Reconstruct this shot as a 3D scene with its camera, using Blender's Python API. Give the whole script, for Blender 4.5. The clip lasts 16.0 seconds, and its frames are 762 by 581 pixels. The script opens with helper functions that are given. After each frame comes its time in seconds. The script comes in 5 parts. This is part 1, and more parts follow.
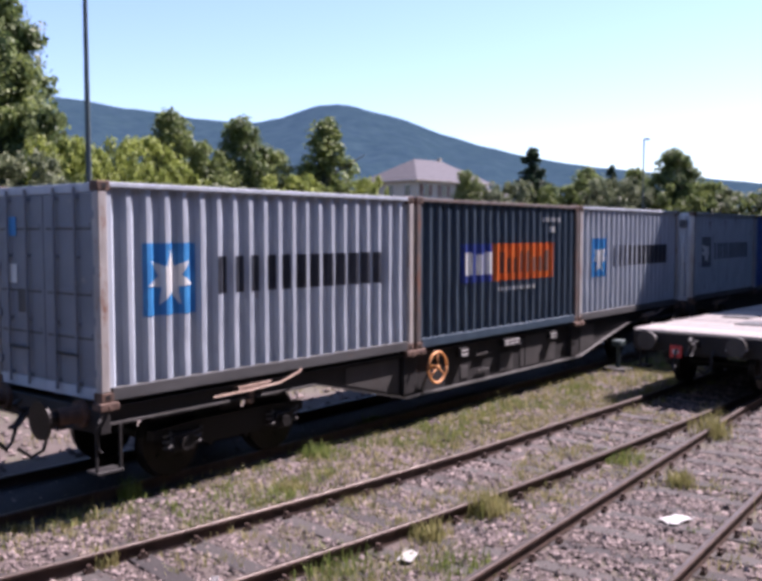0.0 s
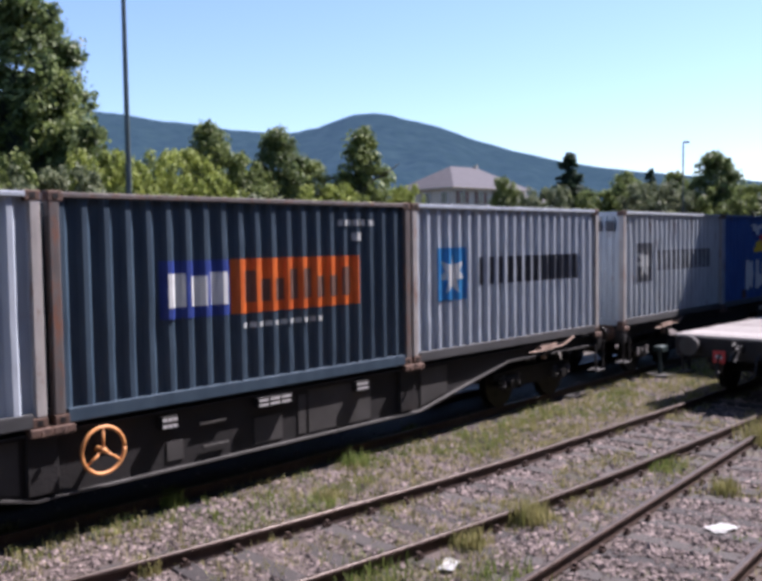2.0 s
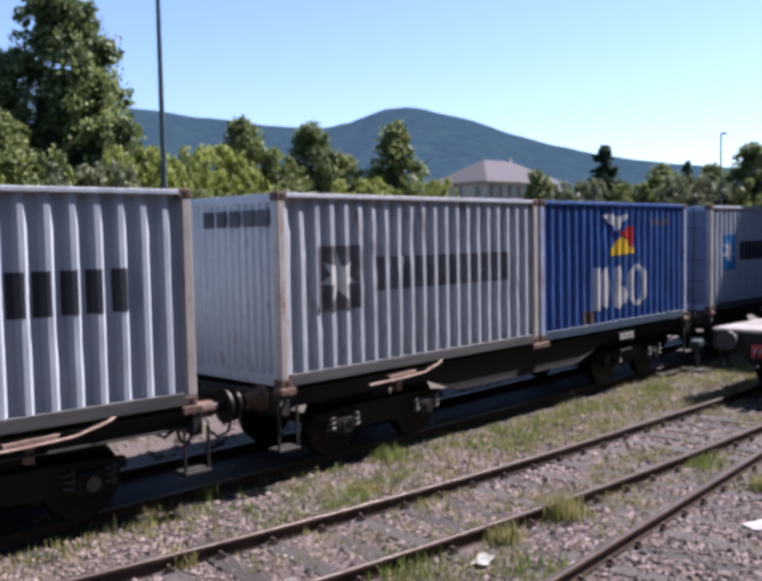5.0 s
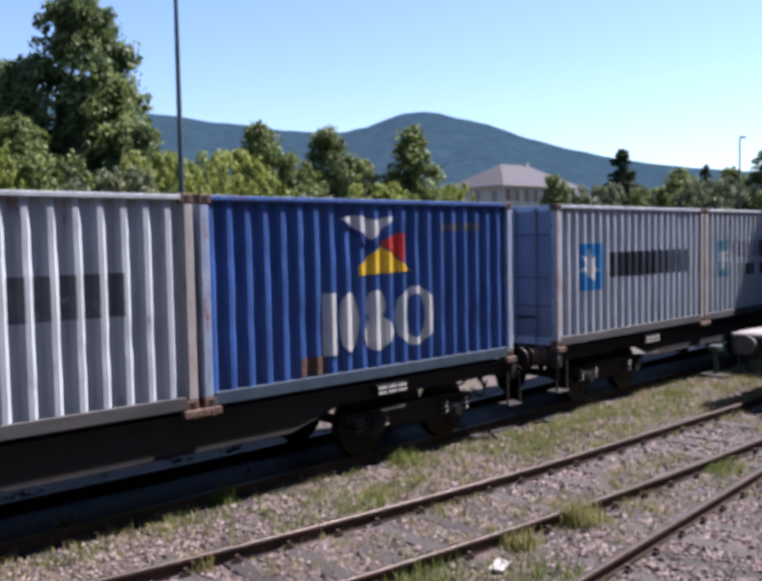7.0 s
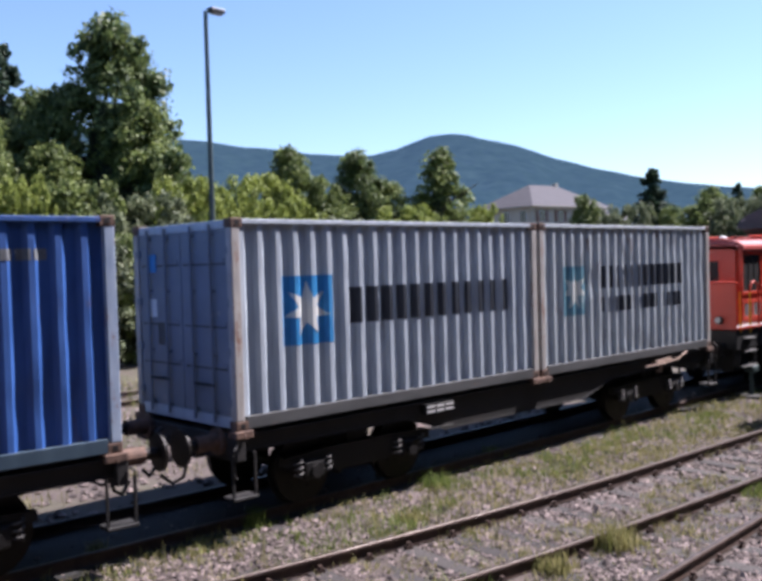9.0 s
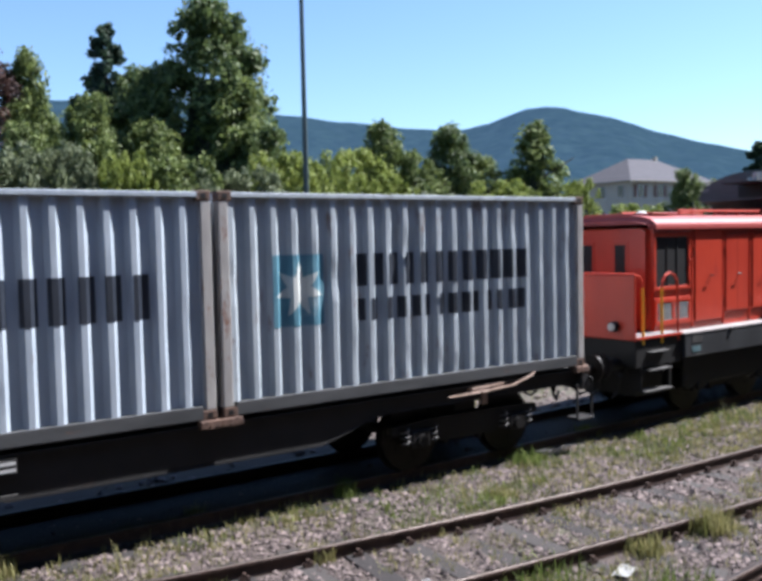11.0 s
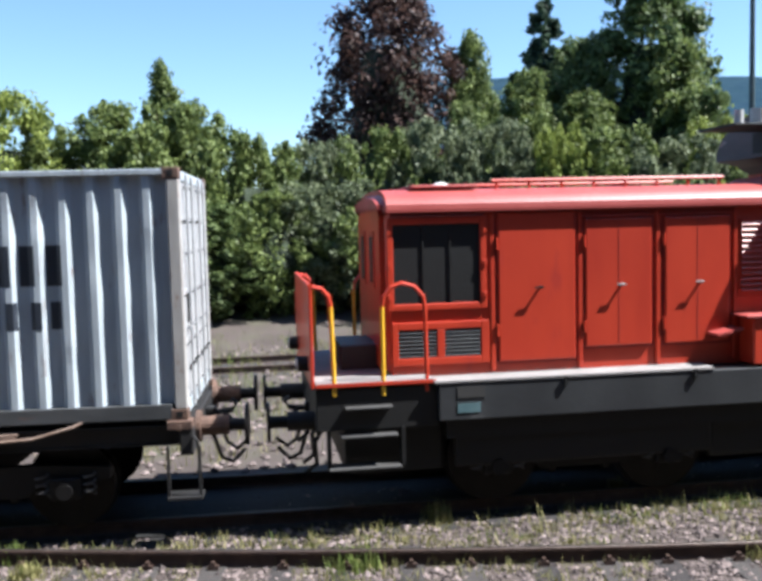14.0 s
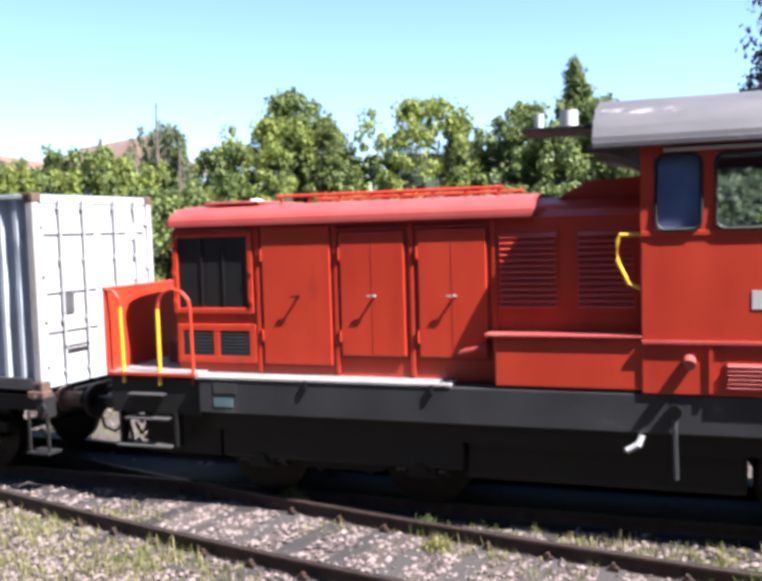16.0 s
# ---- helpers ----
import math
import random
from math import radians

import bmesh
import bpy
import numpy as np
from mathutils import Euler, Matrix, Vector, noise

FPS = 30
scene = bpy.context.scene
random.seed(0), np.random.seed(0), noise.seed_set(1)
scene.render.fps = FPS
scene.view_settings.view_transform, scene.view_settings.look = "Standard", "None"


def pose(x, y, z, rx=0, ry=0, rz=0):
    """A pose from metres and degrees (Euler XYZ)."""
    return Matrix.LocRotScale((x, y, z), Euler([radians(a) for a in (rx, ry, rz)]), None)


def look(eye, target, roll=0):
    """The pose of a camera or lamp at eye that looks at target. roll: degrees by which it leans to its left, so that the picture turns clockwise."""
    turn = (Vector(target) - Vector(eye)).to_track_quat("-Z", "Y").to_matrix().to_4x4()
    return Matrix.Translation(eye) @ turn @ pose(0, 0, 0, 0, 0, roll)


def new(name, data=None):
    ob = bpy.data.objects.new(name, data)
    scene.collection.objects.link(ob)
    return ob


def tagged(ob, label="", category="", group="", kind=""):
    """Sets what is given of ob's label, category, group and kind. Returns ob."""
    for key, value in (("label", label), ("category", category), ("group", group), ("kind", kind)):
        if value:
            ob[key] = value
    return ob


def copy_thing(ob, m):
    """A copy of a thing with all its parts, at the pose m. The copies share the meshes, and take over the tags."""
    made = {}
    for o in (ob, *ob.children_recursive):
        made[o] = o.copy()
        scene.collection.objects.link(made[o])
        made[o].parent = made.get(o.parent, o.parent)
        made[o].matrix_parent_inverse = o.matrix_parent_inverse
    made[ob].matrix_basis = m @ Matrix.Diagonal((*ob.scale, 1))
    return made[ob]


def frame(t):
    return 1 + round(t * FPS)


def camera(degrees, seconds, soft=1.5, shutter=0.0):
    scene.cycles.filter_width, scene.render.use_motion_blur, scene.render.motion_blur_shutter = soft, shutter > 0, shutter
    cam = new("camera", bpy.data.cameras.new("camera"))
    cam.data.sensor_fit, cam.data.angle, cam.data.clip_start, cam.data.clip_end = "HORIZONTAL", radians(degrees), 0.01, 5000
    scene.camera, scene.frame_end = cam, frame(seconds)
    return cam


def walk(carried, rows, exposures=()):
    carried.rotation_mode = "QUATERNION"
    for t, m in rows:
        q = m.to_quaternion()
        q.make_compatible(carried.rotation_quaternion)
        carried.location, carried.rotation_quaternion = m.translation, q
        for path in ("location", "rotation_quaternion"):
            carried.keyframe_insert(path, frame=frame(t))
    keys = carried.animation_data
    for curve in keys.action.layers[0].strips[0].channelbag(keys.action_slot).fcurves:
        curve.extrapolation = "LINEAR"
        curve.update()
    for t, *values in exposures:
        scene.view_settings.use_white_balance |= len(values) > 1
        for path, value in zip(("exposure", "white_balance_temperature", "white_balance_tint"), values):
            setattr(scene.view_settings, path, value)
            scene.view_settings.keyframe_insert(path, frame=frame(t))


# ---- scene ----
# camera: a hand-held turn on one spot, 3.16 m above the rail heads
cam = camera(46.81, 16.0, soft=4.0)
EYE = (0.0, 0.0, 3.157)
TURN = [  # seconds, yaw, pitch, roll
    (0, -51.4, -3.71, 0.05), (0.5, -51.71, -3.74, 0.38), (1, -50.37, -3.63, 0.32),
    (1.5, -49.64, -3.43, 0.63), (2, -49.0, -3.17, 0.84), (2.5, -48.62, -3.19, 0.95),
    (3, -48.63, -3.28, 0.92), (3.5, -48.51, -3.34, 0.82), (4, -48.04, -3.47, 0.89),
    (6.5, -45.79, -3.22, 1.13), (7, -45.78, -3.19, 1.11), (7.5, -45.76, -3.23, 1.07),
    (8, -45.63, -3.19, 1.02), (8.5, -44.85, -2.81, 1.68), (9, -43.88, -1.71, 1.63),
    (9.2, -42.73, -1.87, 1.15), (11.3, -36.37, -3.24, 1.13), (11.5, -34.98, -3.23, 0.93),
    (12, -31.56, -3.47, 1.17), (12.5, -27.03, -3.86, 1.99), (13, -20.62, -4.02, 2.52),
    (13.5, -15.0, -4.24, 1.78), (14, -10.42, -4.4, 1.39), (14.5, -3.95, -4.98, 0.91),
    (15, 3.29, -5.0, 1.67), (15.5, 10.5, -4.33, 1.65), (16, 15.72, -3.92, 1.65),
]
walk(cam, [(t, pose(*EYE, 90 + p, r, y)) for t, y, p, r in TURN],
     exposures=[(0, 1.95, 6400, 34), (1.5, 1.74, 6250, 27), (4.0, 1.74, 6250, 26), (9.0, 1.75, 6200, 23), (11.5, 1.73, 5950, 12), (13.0, 1.73, 5950, 8), (14.0, 1.86, 6000, 10), (15.0, 2.08, 6100, 14), (16.0, 2.26, 6150, 17)])

# train: distance of its first container's end along the line, second by second
RUN = [
    (0, 5.88), (0.5, 4.13), (1, 2.33), (1.5, 0.57), (2, -1.24), (2.5, -3.02),
    (3, -4.81), (3.5, -6.6), (4, -8.42), (6.5, -17.68), (7, -19.57), (7.5, -21.41),
    (8, -23.3), (8.5, -25.18), (9, -27.08), (9.2, -27.84), (11.3, -35.66), (11.5, -36.41),
    (12, -38.24), (12.5, -40.10), (13, -41.95), (13.5, -43.77), (14, -45.58), (14.5, -47.40),
    (15, -49.18), (15.5, -50.95), (16, -52.56),
]

# slack in the last coupling, which closes as the locomotive pushes
SLACK = [(0, 0.40), (11.5, 0.40), (12.5, 0.38), (13.5, 0.38), (14.5, 0.30), (15, 0.27), (15.5, 0.22), (16, 0.14)]

# ---- light ----
SUN_TO = Vector((1.0, -0.31, 1.42))
world = bpy.data.worlds.new("world")
scene.world = world
world.use_nodes = True
sky = world.node_tree.nodes.new("ShaderNodeTexSky")
sky.sky_type, sky.sun_disc = "NISHITA", False
sky.sun_elevation, sky.sun_rotation = radians(53.6), radians(107.2)
sky.air_density, sky.dust_density, sky.ozone_density = 1.0, 0.3, 2.2
cast = world.node_tree.nodes.new("ShaderNodeMix")
cast.data_type, cast.blend_type = "RGBA", "MULTIPLY"
cast.inputs["Factor"].default_value, cast.inputs[7].default_value = 1.0, (0.94, 1.05, 1.12, 1)
world.node_tree.links.new(sky.outputs[0], cast.inputs[6])
world.node_tree.links.new(cast.outputs[2], world.node_tree.nodes["Background"].inputs[0])
world.node_tree.nodes["Background"].inputs[1].default_value = 0.054
sun = new("sun", bpy.data.lights.new("sun", "SUN"))
sun.data.energy, sun.data.angle, sun.data.color = 5.0, radians(0.5), (1.0, 0.965, 0.91)
sun.matrix_basis = look((0, 0, 60), Vector((0, 0, 60)) - SUN_TO)


# ---- materials ----
def mat(name, dark, light, scale=3.0, rough=0.6, metal=0.0, bump=0.2, bump_scale=60.0, stain=None, stain_amount=0.5,
        stain_scale=1.5, stretch=(1, 1, 1), per="none", translucent=0.0, coat=0.0):
    """Two tones by a coarse noise, a stain by a second one, and a fine relief. per: 'island' or 'object' adds a random tone."""
    m = bpy.data.materials.new(name)
    m.use_nodes = True
    nt = m.node_tree
    N, L = nt.nodes, nt.links
    bsdf = N["Principled BSDF"]
    co = N.new("ShaderNodeTexCoord")
    mp = N.new("ShaderNodeMapping")
    mp.inputs["Scale"].default_value = stretch
    L.new(co.outputs["Object"], mp.inputs[0])
    n1 = N.new("ShaderNodeTexNoise")
    n1.inputs["Scale"].default_value, n1.inputs["Detail"].default_value = scale, 8
    L.new(mp.outputs[0], n1.inputs[0])
    fac = n1.outputs[0]
    if per != "none":
        if per == "island":
            rnd = N.new("ShaderNodeNewGeometry").outputs["Random Per Island"]
        else:
            rnd = N.new("ShaderNodeObjectInfo").outputs["Random"]
        mix = N.new("ShaderNodeMath")
        mix.operation = "MULTIPLY_ADD"
        L.new(rnd, mix.inputs[0])
        mix.inputs[1].default_value = 0.55
        half = N.new("ShaderNodeMath")
        half.operation = "MULTIPLY"
        half.inputs[1].default_value = 0.5
        L.new(fac, half.inputs[0])
        L.new(half.outputs[0], mix.inputs[2])
        fac = mix.outputs[0]
    ramp = N.new("ShaderNodeValToRGB")
    ramp.color_ramp.elements[0].position, ramp.color_ramp.elements[1].position = 0.3, 0.72
    ramp.color_ramp.elements[0].color, ramp.color_ramp.elements[1].color = (*dark, 1), (*light, 1)
    L.new(fac, ramp.inputs[0])
    col = ramp.outputs[0]
    if stain:
        n2 = N.new("ShaderNodeTexNoise")
        n2.inputs["Scale"].default_value, n2.inputs["Detail"].default_value, n2.inputs["Roughness"].default_value = stain_scale, 10, 0.7
        L.new(mp.outputs[0], n2.inputs[0])
        r2 = N.new("ShaderNodeValToRGB")
        r2.color_ramp.elements[0].position, r2.color_ramp.elements[1].position = 0.68 - 0.3 * stain_amount, 0.78 - 0.2 * stain_amount
        L.new(n2.outputs[0], r2.inputs[0])
        mx = N.new("ShaderNodeMix")
        mx.data_type = "RGBA"
        L.new(r2.outputs[0], mx.inputs["Factor"])
        L.new(col, mx.inputs[6])
        mx.inputs[7].default_value = (*stain, 1)
        col = mx.outputs[2]
    L.new(col, bsdf.inputs["Base Color"])
    bsdf.inputs["Roughness"].default_value, bsdf.inputs["Metallic"].default_value = rough, metal
    bsdf.inputs["Coat Weight"].default_value = coat
    if bump:
        n3 = N.new("ShaderNodeTexNoise")
        n3.inputs["Scale"].default_value, n3.inputs["Detail"].default_value = bump_scale, 5
        L.new(co.outputs["Object"], n3.inputs[0])
        b = N.new("ShaderNodeBump")
        b.inputs["Strength"].default_value, b.inputs["Distance"].default_value = bump, 0.02
        L.new(n3.outputs[0], b.inputs["Height"])
        L.new(b.outputs[0], bsdf.inputs["Normal"])
    if translucent:
        bsdf.inputs["Specular IOR Level"].default_value = 0.2
        tr = N.new("ShaderNodeBsdfTranslucent")
        L.new(col, tr.inputs[0])
        ms = N.new("ShaderNodeMixShader")
        ms.inputs[0].default_value = translucent
        L.new(bsdf.outputs[0], ms.inputs[1])
        L.new(tr.outputs[0], ms.inputs[2])
        L.new(ms.outputs[0], N["Material Output"].inputs[0])
    return m


RUST = (0.16, 0.06, 0.03)
M = {}
M["ground"] = mat("dry_ground", (0.0384, 0.0280, 0.0224), (0.0656, 0.0496, 0.0432), 0.7, 0.95, bump=0.6, bump_scale=30, stain=(0.055, 0.052, 0.030), stain_amount=0.6, stain_scale=0.5)
M["gravel"] = mat("gravel", (0.0285, 0.0199, 0.0181), (0.1805, 0.1406, 0.1292), 6, 0.9, bump=0.3, bump_scale=40, per="island")
M["grass"] = mat("dry_grass", (0.1059, 0.1128, 0.0358), (0.2956, 0.2681, 0.1196), 2, 0.8, bump=0, per="island", translucent=0.35)
M["weed"] = mat("green_weed", (0.0661, 0.0992, 0.0230), (0.1710, 0.2099, 0.0590), 2, 0.7, bump=0, per="island", translucent=0.35)
M["rail"] = mat("rusty_rail", (0.0312, 0.0176, 0.0136), (0.0672, 0.0384, 0.0272), 8, 0.65, 0.3, 0.3, 90)
M["rail_top"] = mat("worn_rail_head", (0.0422, 0.0317, 0.0264), (0.0792, 0.0660, 0.0581), 6, 0.45, 0.7, 0.1, 80)
M["sleeper"] = mat("weathered_sleeper", (0.0128, 0.0099, 0.0094), (0.0327, 0.0278, 0.0252), 5, 0.9, bump=0.5, bump_scale=25, stretch=(6, 0.6, 3), per="object")
M["grey_paint"] = mat("pale_grey_container_paint", (0.2724, 0.3161, 0.3643), (0.3679, 0.4152, 0.4608), 2.5, 0.55, 0.0, 0.1, 60, stain=(0.17, 0.12, 0.09), stain_amount=0.2, stain_scale=2.8, stretch=(2.5, 2.5, 0.5))
M["grey_worn"] = mat("worn_grey_container_paint", (0.2788, 0.3157, 0.3419), (0.3706, 0.4125, 0.4428), 2.5, 0.6, 0.0, 0.12, 60, stain=(0.13, 0.075, 0.05), stain_amount=0.36, stain_scale=2.6, stretch=(2.5, 2.5, 0.6))
M["navy_paint"] = mat("dark_teal_container_paint", (0.0196, 0.0406, 0.0637), (0.0358, 0.0637, 0.0904), 2.5, 0.5, 0.0, 0.1, 60, stain=(0.10, 0.10, 0.10), stain_amount=0.2, stain_scale=2.2, stretch=(2.5, 2.5, 0.5), coat=0.05)
M["blue_paint"] = mat("blue_container_paint", (0.0130, 0.0537, 0.1874), (0.0315, 0.0983, 0.3097), 2.5, 0.5, 0.0, 0.1, 60, stain=(0.10, 0.06, 0.05), stain_amount=0.25, stain_scale=2.2, stretch=(2.5, 2.5, 0.6), coat=0.05)
M["door_grey"] = mat("grey_door_paint", (0.1153, 0.1355, 0.1643), (0.1541, 0.1761, 0.2059), 2, 0.55, 0.0, 0.1, 50, stain=(0.3, 0.27, 0.24), stain_amount=0.25, stain_scale=3)
M["door_white"] = mat("white_door_paint", (0.2745, 0.2790, 0.2835), (0.3456, 0.3501, 0.3546), 2, 0.5, 0.0, 0.1, 50, stain=(0.45, 0.36, 0.28), stain_amount=0.15, stain_scale=3)
M["post"] = mat("scuffed_post_paint", (0.245, 0.231, 0.218), (0.354, 0.340, 0.319), 3, 0.6, 0.0, 0.15, 60, stain=RUST, stain_amount=0.38, stain_scale=4, stretch=(2, 2, 0.7))
M["post_dark"] = mat("rusty_post_paint", (0.0720, 0.0608, 0.0576), (0.1184, 0.1040, 0.0968), 3, 0.6, 0.0, 0.15, 60, stain=RUST, stain_amount=0.5, stain_scale=4, stretch=(2, 2, 0.7))
M["post_blue"] = mat("scuffed_blue_post", (0.16, 0.22, 0.32), (0.30, 0.36, 0.45), 3, 0.6, 0.0, 0.15, 60, stain=RUST, stain_amount=0.4, stain_scale=4, stretch=(2, 2, 0.7))
M["casting"] = mat("rusty_casting", (0.0560, 0.0336, 0.0256), (0.1360, 0.0800, 0.0560), 9, 0.8, 0.2, 0.4, 60)
M["sill"] = mat("grimy_bottom_rail", (0.0288, 0.0304, 0.0320), (0.0640, 0.0656, 0.0672), 2, 0.7, 0.0, 0.2, 40, stain=RUST, stain_amount=0.2, stain_scale=3, stretch=(0.6, 2, 2))
M["sky_blue"] = mat("sky_blue_mark", (0.011, 0.153, 0.378), (0.027, 0.234, 0.495), 3, 0.5, bump=0.1)
M["faded_blue"] = mat("faded_teal_mark", (0.05, 0.16, 0.22), (0.12, 0.26, 0.32), 3, 0.6, bump=0.1, stain=(0.34, 0.38, 0.40), stain_amount=0.35)
M["pale"] = mat("pale_mark", (0.468, 0.493, 0.493), (0.595, 0.612, 0.595), 3, 0.5, bump=0.1)
M["faded_pale"] = mat("faded_pale_mark", (0.40, 0.43, 0.42), (0.55, 0.57, 0.54), 3, 0.6, bump=0.1)
M["ink"] = mat("near_black_lettering", (0.010, 0.014, 0.022), (0.022, 0.028, 0.04), 3, 0.5, bump=0.1)
M["faded_ink"] = mat("faded_lettering", (0.05, 0.055, 0.065), (0.14, 0.15, 0.16), 3, 0.6, bump=0.1, stain=(0.36, 0.38, 0.40), stain_amount=0.3, stain_scale=4)
M["orange"] = mat("orange_mark", (0.493, 0.085, 0.010), (0.637, 0.136, 0.017), 3, 0.5, bump=0.1)
M["deep_blue"] = mat("deep_blue_mark", (0.012, 0.03, 0.16), (0.02, 0.05, 0.24), 3, 0.5, bump=0.1)
M["yellow_mark"] = mat("yellow_mark", (0.60, 0.40, 0.02), (0.75, 0.52, 0.04), 3, 0.5, bump=0.1)
M["red_mark"] = mat("red_mark", (0.45, 0.03, 0.03), (0.60, 0.06, 0.05), 3, 0.5, bump=0.1)
# wagon, bogie and wheel steel: tones lowered to hold the shade under the train
M["wagon"] = mat("grimy_shade_dark_wagon_steel", (0.0035, 0.0035, 0.0035), (0.0105, 0.0091, 0.0091), 2.5, 0.7, 0.1, 0.3, 40, stain=(0.028, 0.017, 0.013), stain_amount=0.25, stain_scale=2)
M["wagon_panel"] = mat("dull_wagon_panel", (0.0286, 0.0272, 0.0252), (0.0530, 0.0510, 0.0490), 2, 0.65, 0.1, 0.2, 40, stain=(0.04, 0.035, 0.03), stain_amount=0.4, stain_scale=1.6)
M["bogie"] = mat("shade_dark_bogie_steel", (0.0016, 0.0008, 0.0008), (0.0048, 0.0040, 0.0040), 3, 0.6, 0.3, 0.3, 50)
M["wheel"] = mat("wheel_steel", (0.0055, 0.0045, 0.0040), (0.0135, 0.0110, 0.0105), 5, 0.5, 0.6, 0.2, 60)
M["worn_spring"] = mat("worn_grey_spring", (0.0560, 0.0525, 0.0525), (0.1050, 0.1015, 0.0980), 9, 0.6, 0.3, 0.2, 60)
M["brown_steel"] = mat("sunlit_rusty_steel", (0.154, 0.098, 0.070), (0.294, 0.217, 0.175), 6, 0.7, 0.2, 0.3, 60)
M["ring"] = mat("orange_brown_handwheel", (0.42, 0.17, 0.05), (0.60, 0.27, 0.09), 6, 0.6, bump=0.2)
M["white"] = mat("white_paint", (0.369, 0.369, 0.357), (0.464, 0.464, 0.452), 4, 0.6, bump=0.15)
M["deck"] = mat("bleached_wagon_deck", (0.1174, 0.1073, 0.1001), (0.2002, 0.1865, 0.1764), 2, 0.85, bump=0.4, bump_scale=30, stretch=(0.6, 5, 1), per="object")
M["red"] = mat("red_locomotive_paint", (0.350, 0.025, 0.0095), (0.450, 0.040, 0.014), 1.6, 0.42, 0.0, 0.06, 30, stain=(0.30, 0.022, 0.016), stain_amount=0.3, stain_scale=1.3, stretch=(1.5, 1.5, 0.5), coat=0.15)
# darker copy of the red: paints shade into the hood doors' gaps and seams
M["red_gap_shade"] = mat("shadow_gap_red", (0.20, 0.014, 0.010), (0.28, 0.02, 0.014), 2, 0.6, bump=0.1)
M["red_roof"] = mat("faded_red_roof", (0.256, 0.035, 0.029), (0.314, 0.059, 0.049), 1.5, 0.5, 0.0, 0.1, 30, stain=(0.45, 0.10, 0.09), stain_amount=0.3)
M["yellow"] = mat("yellow_handrail", (0.578, 0.306, 0.013), (0.680, 0.391, 0.025), 4, 0.45, bump=0.05)
M["frame_grey"] = mat("dark_grey_frame_paint", (0.017, 0.018, 0.020), (0.032, 0.034, 0.036), 1.5, 0.5, 0.0, 0.1, 30, stain=(0.10, 0.10, 0.10), stain_amount=0.2)
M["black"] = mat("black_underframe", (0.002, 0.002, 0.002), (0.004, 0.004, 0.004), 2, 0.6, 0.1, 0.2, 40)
M["walkway"] = mat("worn_walkway_plate", (0.175, 0.161, 0.154), (0.239, 0.224, 0.214), 3, 0.7, 0.1, 0.4, 90)
M["cab_roof"] = mat("dull_grey_cab_roof", (0.0539, 0.0515, 0.0539), (0.0862, 0.0806, 0.0831), 1.6, 0.6, 0.0, 0.1, 30, stain=(0.38, 0.33, 0.33), stain_amount=0.3, stretch=(1, 1, 3))
M["interior"] = mat("dark_interior", (0.02, 0.02, 0.022), (0.045, 0.045, 0.05), 2, 0.8, bump=0)
M["pole"] = mat("green_grey_pole", (0.03, 0.05, 0.05), (0.06, 0.085, 0.085), 2, 0.5, 0.3, 0.1, 40)
M["bark"] = mat("bark", (0.05, 0.038, 0.028), (0.13, 0.10, 0.075), 4, 0.9, bump=0.6, bump_scale=20, stretch=(4, 4, 0.8))
M["plaster"] = mat("cream_plaster", (0.3137, 0.2962, 0.2512), (0.3882, 0.3708, 0.3192), 0.8, 0.9, bump=0.1, stain=(0.42, 0.39, 0.33), stain_amount=0.25)
M["white_plaster"] = mat("white_plaster", (0.422, 0.409, 0.391), (0.484, 0.471, 0.453), 0.8, 0.9, bump=0.1)
M["slate"] = mat("grey_violet_roof", (0.0266, 0.0256, 0.0325), (0.0403, 0.0376, 0.0462), 1.5, 0.9, bump=0.3, bump_scale=6)
M["brown_roof"] = mat("brown_tiled_roof", (0.102, 0.060, 0.042), (0.168, 0.102, 0.072), 1.5, 0.8, bump=0.4, bump_scale=8)
M["shutter"] = mat("brown_shutter", (0.10, 0.05, 0.035), (0.16, 0.08, 0.055), 3, 0.7, bump=0.1)
M["blocker_wall"] = mat("weathered_plaster", (0.054, 0.047, 0.040), (0.088, 0.077, 0.067), 0.8, 0.9, bump=0.2)
M["blind"] = mat("blue_window_sheet", (0.13, 0.22, 0.40), (0.22, 0.33, 0.52), 3, 0.6, bump=0.05)
M["faded_blue_dull"] = mat("dull_teal_mark", (0.05, 0.10, 0.11), (0.09, 0.15, 0.16), 3, 0.6, bump=0.1)
# near-black tones: the shade under the train is put into ballast and sleepers
M["shade_bed"] = mat("shade_dark_ballast", (0.0013, 0.0013, 0.0010), (0.0047, 0.0043, 0.0037), 5, 0.85, bump=0.8, bump_scale=30)
M["shade_dark_sleeper"] = mat("shade_dark_sleeper", (0.0060, 0.0054, 0.0048), (0.0150, 0.0126, 0.0114), 5, 0.85, bump=0.4, bump_scale=25, per="object")
# dark green for the crown cores: shade among the leaves put into colour
M["crown_shade"] = mat("crown_shade", (0.010, 0.017, 0.008), (0.028, 0.042, 0.018), 3, 0.9, bump=0.8, bump_scale=6)
M["paper"] = mat("white_litter", (0.403, 0.403, 0.390), (0.488, 0.488, 0.474), 20, 0.8, bump=0.3)
